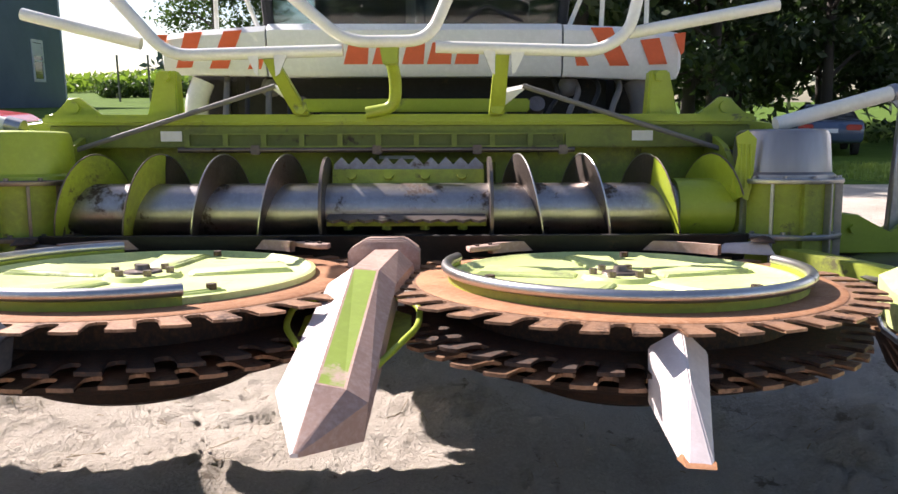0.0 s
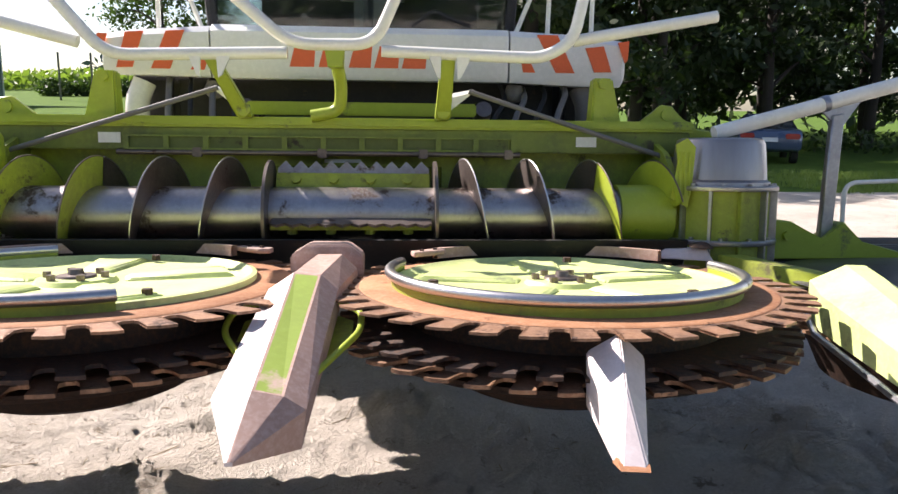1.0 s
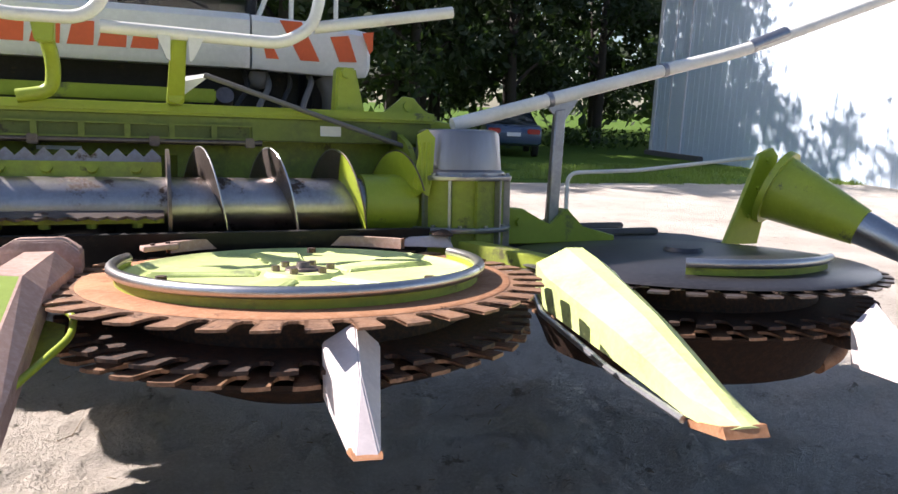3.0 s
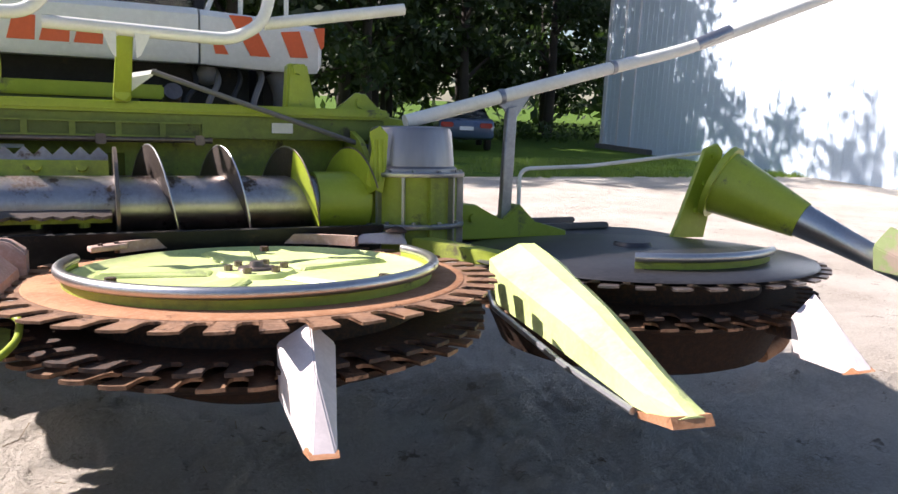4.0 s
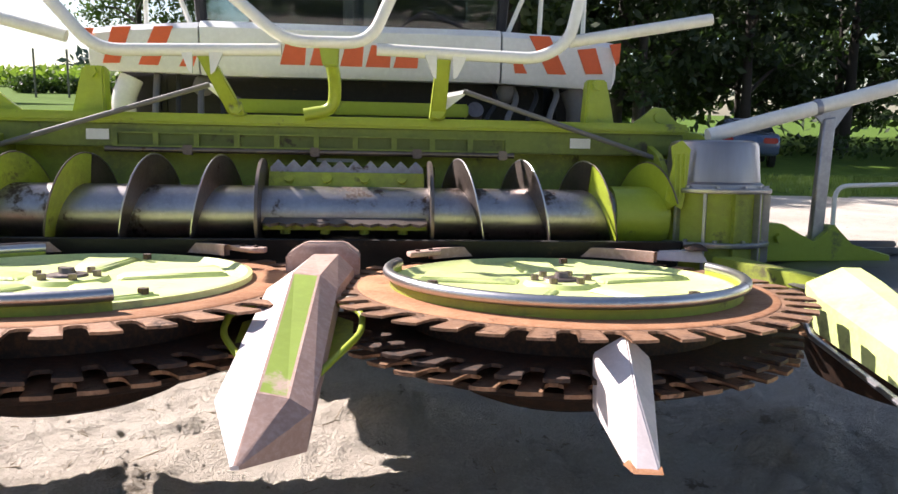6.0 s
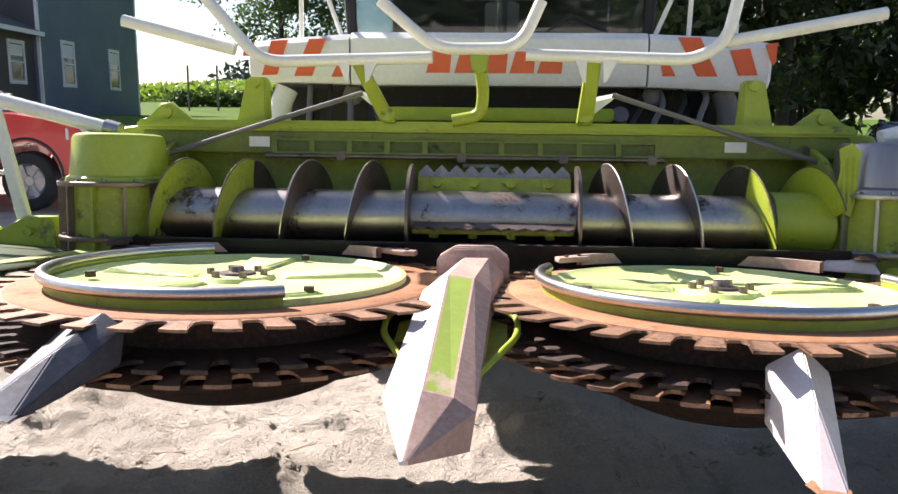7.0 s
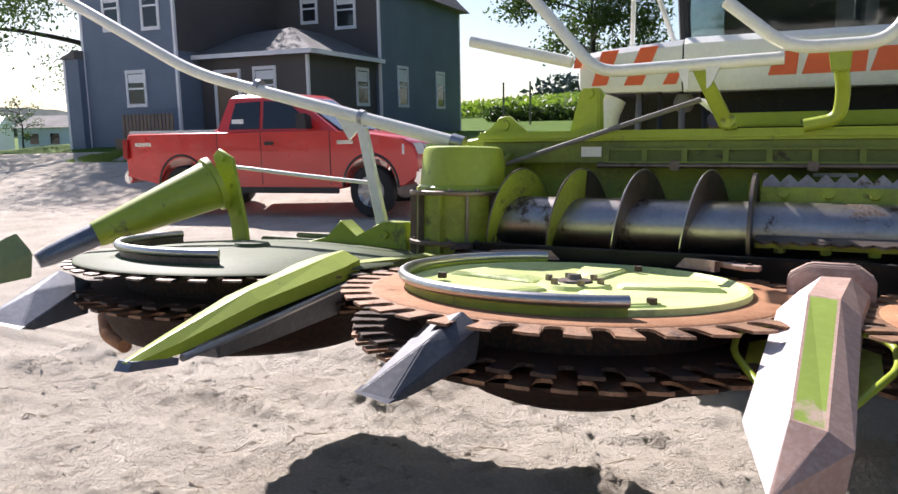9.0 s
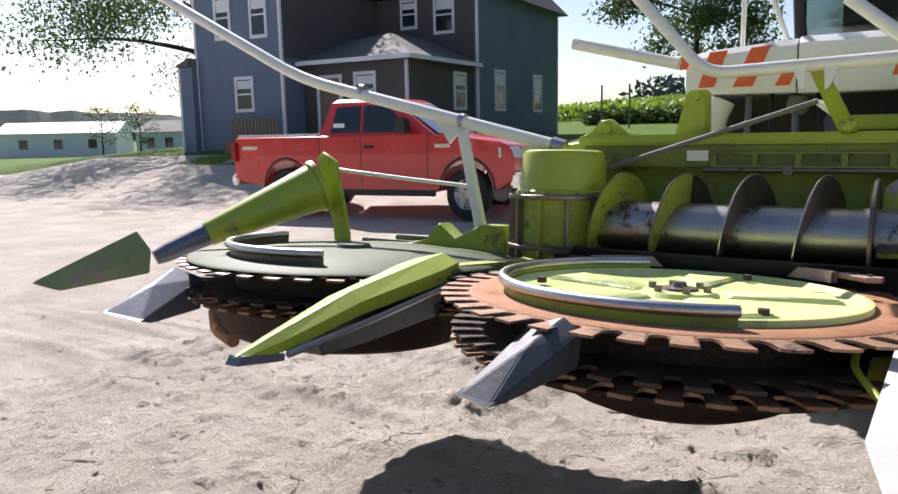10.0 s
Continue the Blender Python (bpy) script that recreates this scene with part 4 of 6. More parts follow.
# folding wings: arm, post, tube, cone
for sx, CA, CB, CC in ((1, (3.13, 0.51, 1.168), (3.315, 0.17, 0.999), (3.40, 0.01, 0.915)), (-1, (-2.82, 0.64, 1.222), (-3.12, 0.16, 0.975), (-3.205, -0.02, 0.886))):
    bm = bm_new()
    tube(bm, smooth_path([(1.53, 0.75, 1.42), (2.60, 0.75, 1.71), (3.10, 0.75, 1.838), (4.30, 0.72, 2.27)] if sx > 0 else [(-1.515, 0.75, 1.424), (-2.60, 0.75, 1.69), (-3.05, 0.75, 1.80), (-4.9, 0.70, 2.695)], 0.3), 0.031, 14)
    sleeve = bm_new()
    tube(sleeve, [(sx * 3.14, 0.75, 1.858), (sx * 3.36, 0.742, 1.945)] if sx > 0 else [(sx * 1.50, 0.75, 1.412), (sx * 1.56, 0.75, 1.428)], 0.034, 14)
    part("tube_sleeve", sleeve, GALV, header, "bare grey pipe sleeve")
    for cxx in (2.0, 2.62):
        clamp = bm_new()
        czz = 1.42 + (cxx - 1.53) * 0.271
        tube(clamp, [(sx * (cxx - 0.012), 0.75, czz - 0.003), (sx * (cxx + 0.012), 0.75, czz + 0.003)], 0.035, 14)
        part("tube_clamp", clamp, GALV, header)
    part("wing_tube", bm, CREAM, header, "long bent white guard tube over the folding wing")
    bm = bm_new()
    xt, xf = (2.055, 2.03) if sx > 0 else (2.0, 1.87)
    slab(bm, [(sx * (xf - 0.028), 0.98), (sx * (xt - 0.026), 1.50), (sx * (xt + 0.026), 1.51), (sx * (xf + 0.028), 0.98)], "y", 0.73, 0.765, 0.005)
    slab(bm, [(sx * 1.97, 1.535), (sx * 2.16, 1.57), (sx * 2.07, 1.44)], "y", 0.742, 0.756)
    part("wing_post", bm, CREAM if sx < 0 else GALV, header, "upright flat post")
    bm = bm_new()
    slab(bm, [(sx * 1.72, 0.90), (sx * 1.74, 1.06), (sx * 1.86, 1.06), (sx * 2.00, 0.98), (sx * 2.09, 1.06), (sx * 2.17, 0.97), (sx * 2.35, 0.93), (sx * 2.35, 0.90)], "y", 0.70, 0.80, 0.005)
    bolt(bm, (sx * 1.84, 0.70, 1.0), 0.02, 0.02, "y")
    part("wing_foot", bm, GREEN, header)
    bm = bm_new()
    slab(bm, [(sx * 1.62, 0.70), (sx * 3.0, 0.62), (sx * 3.02, 1.0), (sx * 2.7, 1.40), (sx * 1.60, 1.36)], "z", 0.845, 0.89, 0.006)
    part("wing_floor", bm, STEEL_BLACK if sx > 0 else DUSTY, header)
    for yb in (1.02, 1.34):
        bm = bm_new()
        box(bm, (min(sx * 1.62, sx * 2.85), yb, 0.892), (max(sx * 1.62, sx * 2.85), yb + 0.05, 0.925), 0.008)
        part("wing_beam", bm, DUSTY if sx < 0 else MUDDY, header)
    bm = bm_new()
    tube(bm, smooth_path([(2.11, 0.75, 0.98), (2.11, 0.75, 1.22), (2.5, 0.75, 1.235), (3.16, 0.68, 1.31)] if sx > 0 else [(-1.92, 0.748, 1.235), (-2.3, 0.748, 1.265), (-2.78, 0.72, 1.31)], 0.06), 0.010, 10)
    part("hose_rail", bm, CREAM, header, "thin white rod")
    # hinge plates and cone of the outer snout
    bm = bm_new()
    ax, az = CA[0], CA[2]
    slab(bm, [(ax - 0.25, 0.885), (ax - 0.20, az - 0.18), (ax - sx * 0.06, az + 0.16), (ax + sx * 0.02, az + 0.19), (ax + sx * 0.06, az + 0.15), (ax - 0.02, az - 0.18), (ax - 0.04, 0.885)] if sx > 0 else [(ax + 0.17, 0.885), (ax + 0.15, az - 0.20), (ax + 0.07, az + 0.13), (ax - 0.02, az + 0.18), (ax - 0.06, az + 0.14), (ax + 0.06, az - 0.20), (ax + 0.07, 0.885)], "y", CA[1] + 0.05, CA[1] + 0.075, 0.004)
    for f in (0.9, 0.5, 0.1):
        bolt(bm, (ax - sx * (0.12 - 0.12 * f), CA[1] + 0.048, az - 0.18 + 0.34 * f), 0.013, 0.012, "y")
    part("cone_bracket", bm, GREEN, header)
    b = bmesh.new()
    A, B, C = Vector(CA), Vector(CB), Vector(CC)
    tube(b, [A, A.lerp(B, 0.5), B], 0.165 if sx > 0 else 0.128, 28, 0.088 if sx > 0 else 0.062)
    cone = part("snout_cone", b, GREEN, header, "tapered green cone leaning outwards")
    b = bmesh.new()
    tube(b, [B, C, C + (C - B) * (1.6 if sx > 0 else 0.25)], 0.082 if sx > 0 else 0.056, 24, 0.045 if sx > 0 else 0.034)
    part("cone_tip", b, STEEL if sx > 0 else BLUE_STEEL, cone, "bare steel lower cone")
    b = bmesh.new()
    tube(b, [A + (A - B).normalized() * 0.01, A - (A - B).normalized() * 0.02], 0.185 if sx > 0 else 0.14, 28)
    part("cone_flange", b, GREEN, cone)
    b = bmesh.new()
    k = 0.0 if sx < 0 else 0.25
    hull(b, [(sx * (3.12 + k), -0.235, 1.01), (sx * (3.05 + k), -0.21, 0.925), (sx * (3.05 + k), -0.22, 0.82), (sx * (3.28 + k), -0.16, 0.93), (sx * (3.28 + k), -0.16, 0.82), (sx * (3.31 + k), -0.62, 0.794), (sx * (3.20 + k), -0.555, 0.762), (sx * (3.33 + k), -0.58, 0.78)], 0.004)
    part("outer_divider", b, OLIVE_WORN, header, "outer pointed divider, green rubbed to brown", smooth=False)


# the dusty left wing stands folded a little further out and lower
for ob in header.children_recursive:
    if ob.type == "MESH" and np.mean([v.co.x for v in ob.data.vertices]) < -1.9:
        ob.data.transform(Matrix.Translation((-0.035, 0, -0.004)))


# ---- harvester ----
harv = thing("forage_harvester", (0.06, 3.5, 0), "white and lime green self-propelled forage harvester parked on gravel", "harvester")


def panel_x(px):
    return (px - 709) / 337.8


def panel_z(py):
    return 1.892 - (py - 60) / 347


bm = bm_new()
loft(bm, [[(x, y, zl) for x, y, zl in ((s[0], 1.98, s[1]), (s[0], 1.775 + s[3], s[1]), (s[0], 1.755 + s[3], s[1] + 0.03), (s[0], 1.755 + s[3], s[2] - 0.03), (s[0], 1.785 + s[3], s[2]), (s[0], 1.98, s[2] + 0.01))] for s in ((-1.30, 1.72, 1.865, 0.10), (-1.27, 1.695, 1.895, 0.02), (-1.1, 1.69, 1.915, 0.0), (-0.735, 1.685, 1.94, 0.0))])
part("side_panel", bm, WHITE, harv, "white side panel with orange warning stripes")
bm = bm_new()
loft(bm, [[(x, 1.98, 1.68), (x, 1.765 + d, 1.68), (x, 1.742 + d, 1.71), (x, 1.742 + d, 1.915), (x, 1.775 + d, 1.948), (x, 1.98, 1.955)] for x, d in ((-0.725, 0.012), (-0.70, 0.0), (0.78, 0.0), (0.805, 0.012))])
part("front_panel", bm, WHITE, harv, "white middle panel with orange shapes")
bm = bm_new()
loft(bm, [[(x, y, zl) for x, y, zl in ((s[0], 1.98, s[1]), (s[0], 1.775 + s[3], s[1]), (s[0], 1.755 + s[3], s[1] + 0.03), (s[0], 1.755 + s[3], s[2] - 0.03), (s[0], 1.785 + s[3], s[2]), (s[0], 1.98, s[2] + 0.01))] for s in ((0.815, 1.68, 1.945, 0.0), (1.2, 1.665, 1.93, 0.0), (1.42, 1.665, 1.905, 0.02), (1.46, 1.70, 1.88, 0.10))])
part("side_panel", bm, WHITE, harv, "white side panel with orange warning stripes")
STRIPES = [((275, 60), (292, 60), (283, 84), (270, 84)), ((322, 57), (352, 55), (331, 117), (304, 118)), ((390, 54), (421, 52), (394, 119), (362, 119)), ((446, 86), (464, 86), (452, 120), (429, 120)),
           ((1031, 48), (1068, 48), (1101, 115), (1067, 115)), ((1004, 96), (1020, 96), (1030, 115), (1008, 115)), ((1119, 70), (1152, 66), (1168, 112), (1137, 113)), ((1178, 59), (1198, 56), (1197, 90), (1192, 96))]
for s in STRIPES:
    bm = bm_new()
    slab(bm, [(panel_x(a), panel_z(b)) for a, b in s], "y", 1.7505, 1.762)
    part("warning_stripe", bm, ORANGE, harv, "slanted orange stripe")
for a, b in ((598, 640), (648, 690), (700, 738), (744, 786), (792, 834)):
    bm = bm_new()
    slab(bm, [(panel_x(a), panel_z(112)), (panel_x(a + 10), panel_z(74)), (panel_x(b + 3), panel_z(74)), (panel_x(b), panel_z(112))], "y", 1.738, 1.75)
    part("emblem_block", bm, ORANGE, harv, "plain orange block")
# cab
bm = bm_new()
loft(bm, [[(0.04 - w, 1.93 + b, z), (0.04 + w, 1.93 + b, z), (0.04 + w, 1.965 + b, z), (0.04 - w, 1.965 + b, z)] for w, b, z in ((0.765, 0.03, 1.955), (0.80, 0.0, 2.3), (0.80, 0.0, 2.7), (0.74, 0.12, 3.45))])
ws = part("windscreen", bm, GLASS, harv, "tinted curved windscreen with green reflections")
ws.visible_shadow = False
for x in (-0.755, 0.835):
    bm = bm_new()
    tube(bm, [(x, 1.97, 1.95), (x + (0.03 if x > 0 else -0.03), 1.95, 2.4), (x, 2.1, 3.45)], 0.03, 8)
    part("cab_pillar", bm, BLACK, harv)
    bm = bm_new()
    box(bm, (x - 0.01, 2.05, 1.95), (x + 0.01, 3.5, 3.4), 0)
    part("side_window", bm, GLASS, harv)
bm = bm_new()
box(bm, (-0.75, 3.5, 1.5), (0.83, 3.56, 2.75), 0)
part("cab_rear", bm, DARK, harv)
bm = bm_new()
box(bm, (-0.75, 1.98, 1.90), (0.83, 3.5, 1.96), 0)
part("cab_floor", bm, DARK, harv)
bm = bm_new()
hull(bm, [(x, y, z) for x in (-0.2, 0.32) for y in (2.75, 3.2) for z in (2.25, 2.38)], 0.04)
hull(bm, [(x, y, z) for x in (-0.2, 0.32) for y in (3.15, 3.3) for z in (2.35, 3.0)], 0.05)
box(bm, (-0.05, 2.8, 1.96), (0.17, 3.1, 2.26), 0.02)
part("driver_seat", bm, MUDDY, harv)
bm = bm_new()
tube(bm, smooth_path([(0.06 + 0.2 * math.cos(a), 2.35 + 0.08 * math.sin(a), 2.45 + 0.17 * math.sin(a)) for a in [k * math.pi / 12 for k in range(25)]], 0.01), 0.016, 8)
tube(bm, [(0.06, 2.2, 1.96), (0.06, 2.35, 2.45)], 0.03, 8)
part("steering_wheel", bm, BLACK, harv)
bm = bm_new()
box(bm, (-0.9, 1.85, 3.45), (0.98, 3.8, 3.68), 0.08)
part("cab_roof", bm, WHITE, harv)
bm = bm_new()
tube(bm, smooth_path([(0.30, 1.925, 1.97), (0.42, 1.915, 2.06), (0.50, 1.915, 2.02), (0.62, 1.918, 1.975)], 0.05), 0.008, 6)
part("wiper", bm, BLACK, harv)
for pts in ([(-1.02, 1.9, 1.9), (-1.0, 1.85, 2.75)], [(-0.80, 1.92, 1.93), (-0.98, 1.85, 2.45)], [(0.86, 1.92, 1.93), (1.02, 1.85, 2.35)], [(1.03, 1.87, 1.92), (1.04, 1.85, 2.75)], [(1.27, 1.87, 1.91), (1.26, 1.85, 2.75)]):
    bm = bm_new()
    tube(bm, pts, 0.013, 8)
    part("mirror_arm", bm, CREAM, harv)
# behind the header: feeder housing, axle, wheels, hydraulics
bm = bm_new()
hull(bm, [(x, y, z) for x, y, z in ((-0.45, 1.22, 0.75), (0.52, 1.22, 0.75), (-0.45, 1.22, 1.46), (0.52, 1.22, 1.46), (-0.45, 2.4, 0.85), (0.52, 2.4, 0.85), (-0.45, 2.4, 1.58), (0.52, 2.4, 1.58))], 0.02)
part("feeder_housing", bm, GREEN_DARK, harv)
bm = bm_new()
box(bm, (-0.52, 1.55, 1.50), (0.62, 1.62, 1.565), 0.008)
part("cross_bar", bm, GREEN, harv)
# near-black block fills the shaded space below the panels and stops light leaks
bm = bm_new()
box(bm, (-0.98, 1.99, 1.05), (1.10, 3.3, 1.72), 0.03)
part("engine_bay", bm, DARK, harv)
bm = bm_new()
tube(bm, [(-1.6, 3.4, 0.95), (1.7, 3.4, 0.95)], 0.13, 16)
part("axle", bm, DARK, harv)
for sx in (-1, 1):
    bm = bm_new()
    cx = 0.06 + sx * 1.18
    prof = [(0.45, -0.33), (0.80, -0.33), (0.89, -0.27), (0.92, -0.10), (0.92, 0.10), (0.89, 0.27), (0.80, 0.33), (0.45, 0.33), (0.45, -0.33)]
    lathe(bm, prof, (0, 0), 44)
    for k in range(22):
        for s in (-1, 1):
            b = bmesh.new()
            box(b, (0.88, -0.03, 0.01 if s > 0 else -0.29), (0.955, 0.03, 0.29 if s > 0 else -0.01), 0.004)
            b.transform(pose(0, 0, 0, 0, 0, k * 360 / 22 + (8 if s > 0 else 0)))
            merge(bm, b)
    bm.transform(Matrix.Translation((cx, 3.4, 0.95)) @ pose(0, 0, 0, 0, 90, 0))
    wheel = part("wheel", bm, BLACK, harv, "big lugged black tyre")
    bm = bm_new()
    lathe(bm, [(0.0, -0.1), (0.2, -0.1), (0.3, -0.02), (0.46, 0.02), (0.46, 0.2), (0.43, 0.22), (0.0, 0.05)], (0, 0), 32)
    bm.transform(Matrix.Translation((cx, 3.4, 0.95)) @ pose(0, 0, 0, 0, 90 * sx, 0))
    part("rim", bm, CREAM, wheel)
    # fender support and hydraulics on each side
    bm = bm_new()
    box(bm, (cx - 0.10, 1.98, 1.30), (cx + 0.16, 2.3, 1.70), 0.03)
    part("side_box", bm, DARK, harv)
    for k in range(4):
        bm = bm_new()
        x = 0.06 + sx * (0.72 + 0.11 * k)
        tube(bm, smooth_path([(x, 1.95, 1.70), (x + 0.03, 1.82, 1.58 + 0.02 * k), (x - 0.05 * sx, 1.70, 1.50), (x - 0.1 * sx, 1.5, 1.30)], 0.08), 0.013 + 0.003 * (k % 2), 8)
        part("hose", bm, MUDDY if k % 2 else BLACK, harv)
    bm = bm_new()
    tube(bm, [(0.06 + sx * 0.62, 1.75, 1.54), (0.06 + sx * 0.62, 2.2, 1.30)], 0.045, 14)
    part("lift_cylinder", bm, STEEL_DARK, harv)
    bm = bm_new()
    lathe(bm, [(0, 1.575), (0.03, 1.58), (0.05, 1.60), (0.055, 1.63), (0.04, 1.67), (0.0, 1.68)], (0.06 + sx * 0.80, 1.88), 18)
    part("work_lamp", bm, MUDDY, harv)
    bm = bm_new()
    tube(bm, smooth_path([(0.06 + sx * 1.20, 1.86, 1.38), (0.06 + sx * 1.20, 1.86, 1.56), (0.06 + sx * 1.16, 1.88, 1.66)], 0.05), 0.06, 14)
    part("air_duct", bm, CREAM if sx < 0 else MUDDY, harv)


# ---- yard buildings and vehicles ----
def siding(name, colour):
    m = mat(name, colour, 0.65, scale=0.8, fine=12, amount=0.4, bump=0.0)
    nt = m.node_tree
    co, wv, bp = nt.nodes.new("ShaderNodeTexCoord"), nt.nodes.new("ShaderNodeTexWave"), nt.nodes.new("ShaderNodeBump")
    wv.bands_direction, wv.wave_profile = "Z", "SAW"
    wv.inputs["Scale"].default_value = 2.4
    nt.links.new(co.outputs["Object"], wv.inputs["Vector"])
    nt.links.new(wv.outputs["Fac"], bp.inputs["Height"])
    bp.inputs["Strength"].default_value, bp.inputs["Distance"].default_value = 0.5, 0.02
    nt.links.new(bp.outputs[0], nt.nodes["Principled BSDF"].inputs["Normal"])
    return m


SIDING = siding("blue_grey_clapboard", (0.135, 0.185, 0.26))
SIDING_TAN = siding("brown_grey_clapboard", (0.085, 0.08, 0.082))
ROOF = mat("grey_shingles", (0.13, 0.125, 0.12), 0.9, second=(0.09, 0.09, 0.09), third=(0.2, 0.19, 0.18), scale=1.5, fine=14, bump=0.3)
TRIM = mat("white_trim", (0.75, 0.77, 0.80), 0.5, scale=2, amount=0.3, bump=0.02)
BARN = mat("white_barn_sheet", (0.66, 0.76, 0.85), 0.5, second=(0.58, 0.68, 0.77), scale=0.5, fine=14, amount=0.45, bump=0.05, wear=0.08, wear_col=(0.4, 0.4, 0.38), wear_scale=2)
RED = mat("red_car_paint", (0.62, 0.035, 0.03), 0.3, second=(0.42, 0.018, 0.02), scale=1.5, fine=30, amount=0.3, bump=0.0, coat=0.6)
BLUE = mat("blue_grey_car_paint", (0.06, 0.09, 0.16), 0.3, scale=1.5, amount=0.3, bump=0, coat=0.6)
PLASTIC = mat("black_plastic", (0.02, 0.02, 0.022), 0.5, scale=10, bump=0.05)
CHROME = mat("chrome", (0.72, 0.72, 0.74), 0.14, 1.0, scale=8, amount=0.2, bump=0)
LENS = mat("headlight_lens", (0.75, 0.76, 0.74), 0.15, scale=8, amount=0.3, bump=0, coat=0.6)
TAIL = mat("tail_light_lens", (0.35, 0.01, 0.01), 0.2, scale=8, amount=0.3, bump=0)
WOOD = mat("weathered_wood", (0.22, 0.16, 0.11), 0.8, scale=3, fine=40, bump=0.2)

house = thing("farmhouse", (-15.78, 19.03, 1.3), "two-storey blue-grey clapboard farmhouse with white trim and a porch", "house", turn=4)


def house_box(name, lo, hi, material):
    b = bm_new()
    box(b, lo, hi, 0)
    return part(name, b, material, house)


house_box("left_wing_wall", (-8.7, -1.15, -1.2), (-4.5, 9.0, 5.7), SIDING)
house_box("lean_to_wall", (-9.35, -1.45, -1.2), (-8.705, 6.0, 2.9), SIDING)
house_box("main_wall", (-4.5, 4.9, -1.2), (0.2, 13.4, 5.7), SIDING)
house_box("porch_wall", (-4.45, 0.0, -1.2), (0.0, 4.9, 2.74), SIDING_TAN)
# thin brown-grey sheets make the recess walls darker than the blue siding
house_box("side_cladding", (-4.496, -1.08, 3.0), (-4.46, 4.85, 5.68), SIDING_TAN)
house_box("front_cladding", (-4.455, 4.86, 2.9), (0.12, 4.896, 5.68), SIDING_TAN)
bm = bm_new()
hull(bm, [(-4.5, -0.4, 2.74), (0.4, -0.4, 2.74), (0.4, 4.9, 2.74), (-4.5, 4.9, 2.74), (-4.5, -0.4, 2.86), (0.4, -0.4, 2.86), (0.4, 4.9, 2.86), (-4.5, 4.9, 2.86), (-2.2, 2.4, 4.0), (-2.2, 4.9, 4.0), (-4.5, 2.6, 3.9)])
part("porch_roof", bm, ROOF, house, smooth=False)
house_box("fascia", (-4.5, -0.43, 2.73), (0.4, -0.405, 2.88), TRIM)
house_box("fascia", (0.405, -0.43, 2.73), (0.43, 4.9, 2.88), TRIM)
for nm, p in (("main_roof", [(-4.9, 4.5, 5.7), (0.65, 4.5, 5.7), (0.65, 13.8, 5.7), (-4.9, 13.8, 5.7), (-2.1, 4.5, 8.4), (-2.1, 13.8, 8.4)]), ("left_roof", [(-9.1, -1.55, 5.7), (-4.1, -1.55, 5.7), (-9.1, 9.4, 5.7), (-4.1, 9.4, 5.7), (-6.6, -1.55, 8.4), (-6.6, 9.4, 8.4)]), ("lean_to_roof", [(-9.5, -1.6, 2.9), (-8.705, -1.6, 2.9), (-9.5, 6.2, 2.9), (-8.705, 6.2, 2.9), (-8.705, -1.6, 3.2), (-8.705, 6.2, 3.2)])):
    bm = bm_new()
    hull(bm, p)
    part(nm, bm, ROOF, house, smooth=False)
for x, y, z1 in ((-4.5, -1.15, 5.7), (-8.7, -1.15, 5.7), (0.2, 4.9, 5.7), (0.0, 0.0, 2.74), (0.2, 13.4, 5.7), (-9.35, -1.45, 2.9)):
    house_box("corner_trim", (x - 0.07, y - 0.03, -1.2), (x + 0.03, y + 0.07, z1 - 0.01), TRIM)


def house_window(x, y, z0, z1, w, face):
    """A sash window in a wall that faces -y (front) or +x (side)."""
    b = bm_new()
    m = Matrix.Translation((x, y, 0)) @ (Matrix() if face == "front" else pose(0, 0, 0, 0, 0, 90))
    box(b, (-w / 2 - 0.1, -0.05, z0 - 0.12), (w / 2 + 0.1, 0.02, z0), 0, m)
    box(b, (-w / 2 - 0.1, -0.05, z1), (w / 2 + 0.1, 0.02, z1 + 0.12), 0, m)
    box(b, (-w / 2 - 0.1, -0.045, z0), (-w / 2, 0.02, z1), 0, m)
    box(b, (w / 2, -0.045, z0), (w / 2 + 0.1, 0.02, z1), 0, m)
    box(b, (-w / 2, -0.04, (z0 + z1) / 2 - 0.03), (w / 2, 0.0, (z0 + z1) / 2 + 0.03), 0, m)
    win = part("window", b, TRIM, house, "white framed sash window", smooth=False)
    for k, (a, c) in enumerate(((z0, (z0 + z1) / 2 - 0.03), ((z0 + z1) / 2 + 0.03, z1))):
        b = bm_new()
        box(b, (-w / 2, -0.015, a), (w / 2, 0.0, c), 0, m)
        part("pane", b, DARK_GLASS, win)
    b = bm_new()
    box(b, (-w / 2 + 0.02, -0.022, (z0 + z1) / 2 + 0.2), (w / 2 - 0.02, -0.016, z1 - 0.03), 0, m)
    part("blind", b, TRIM, win)


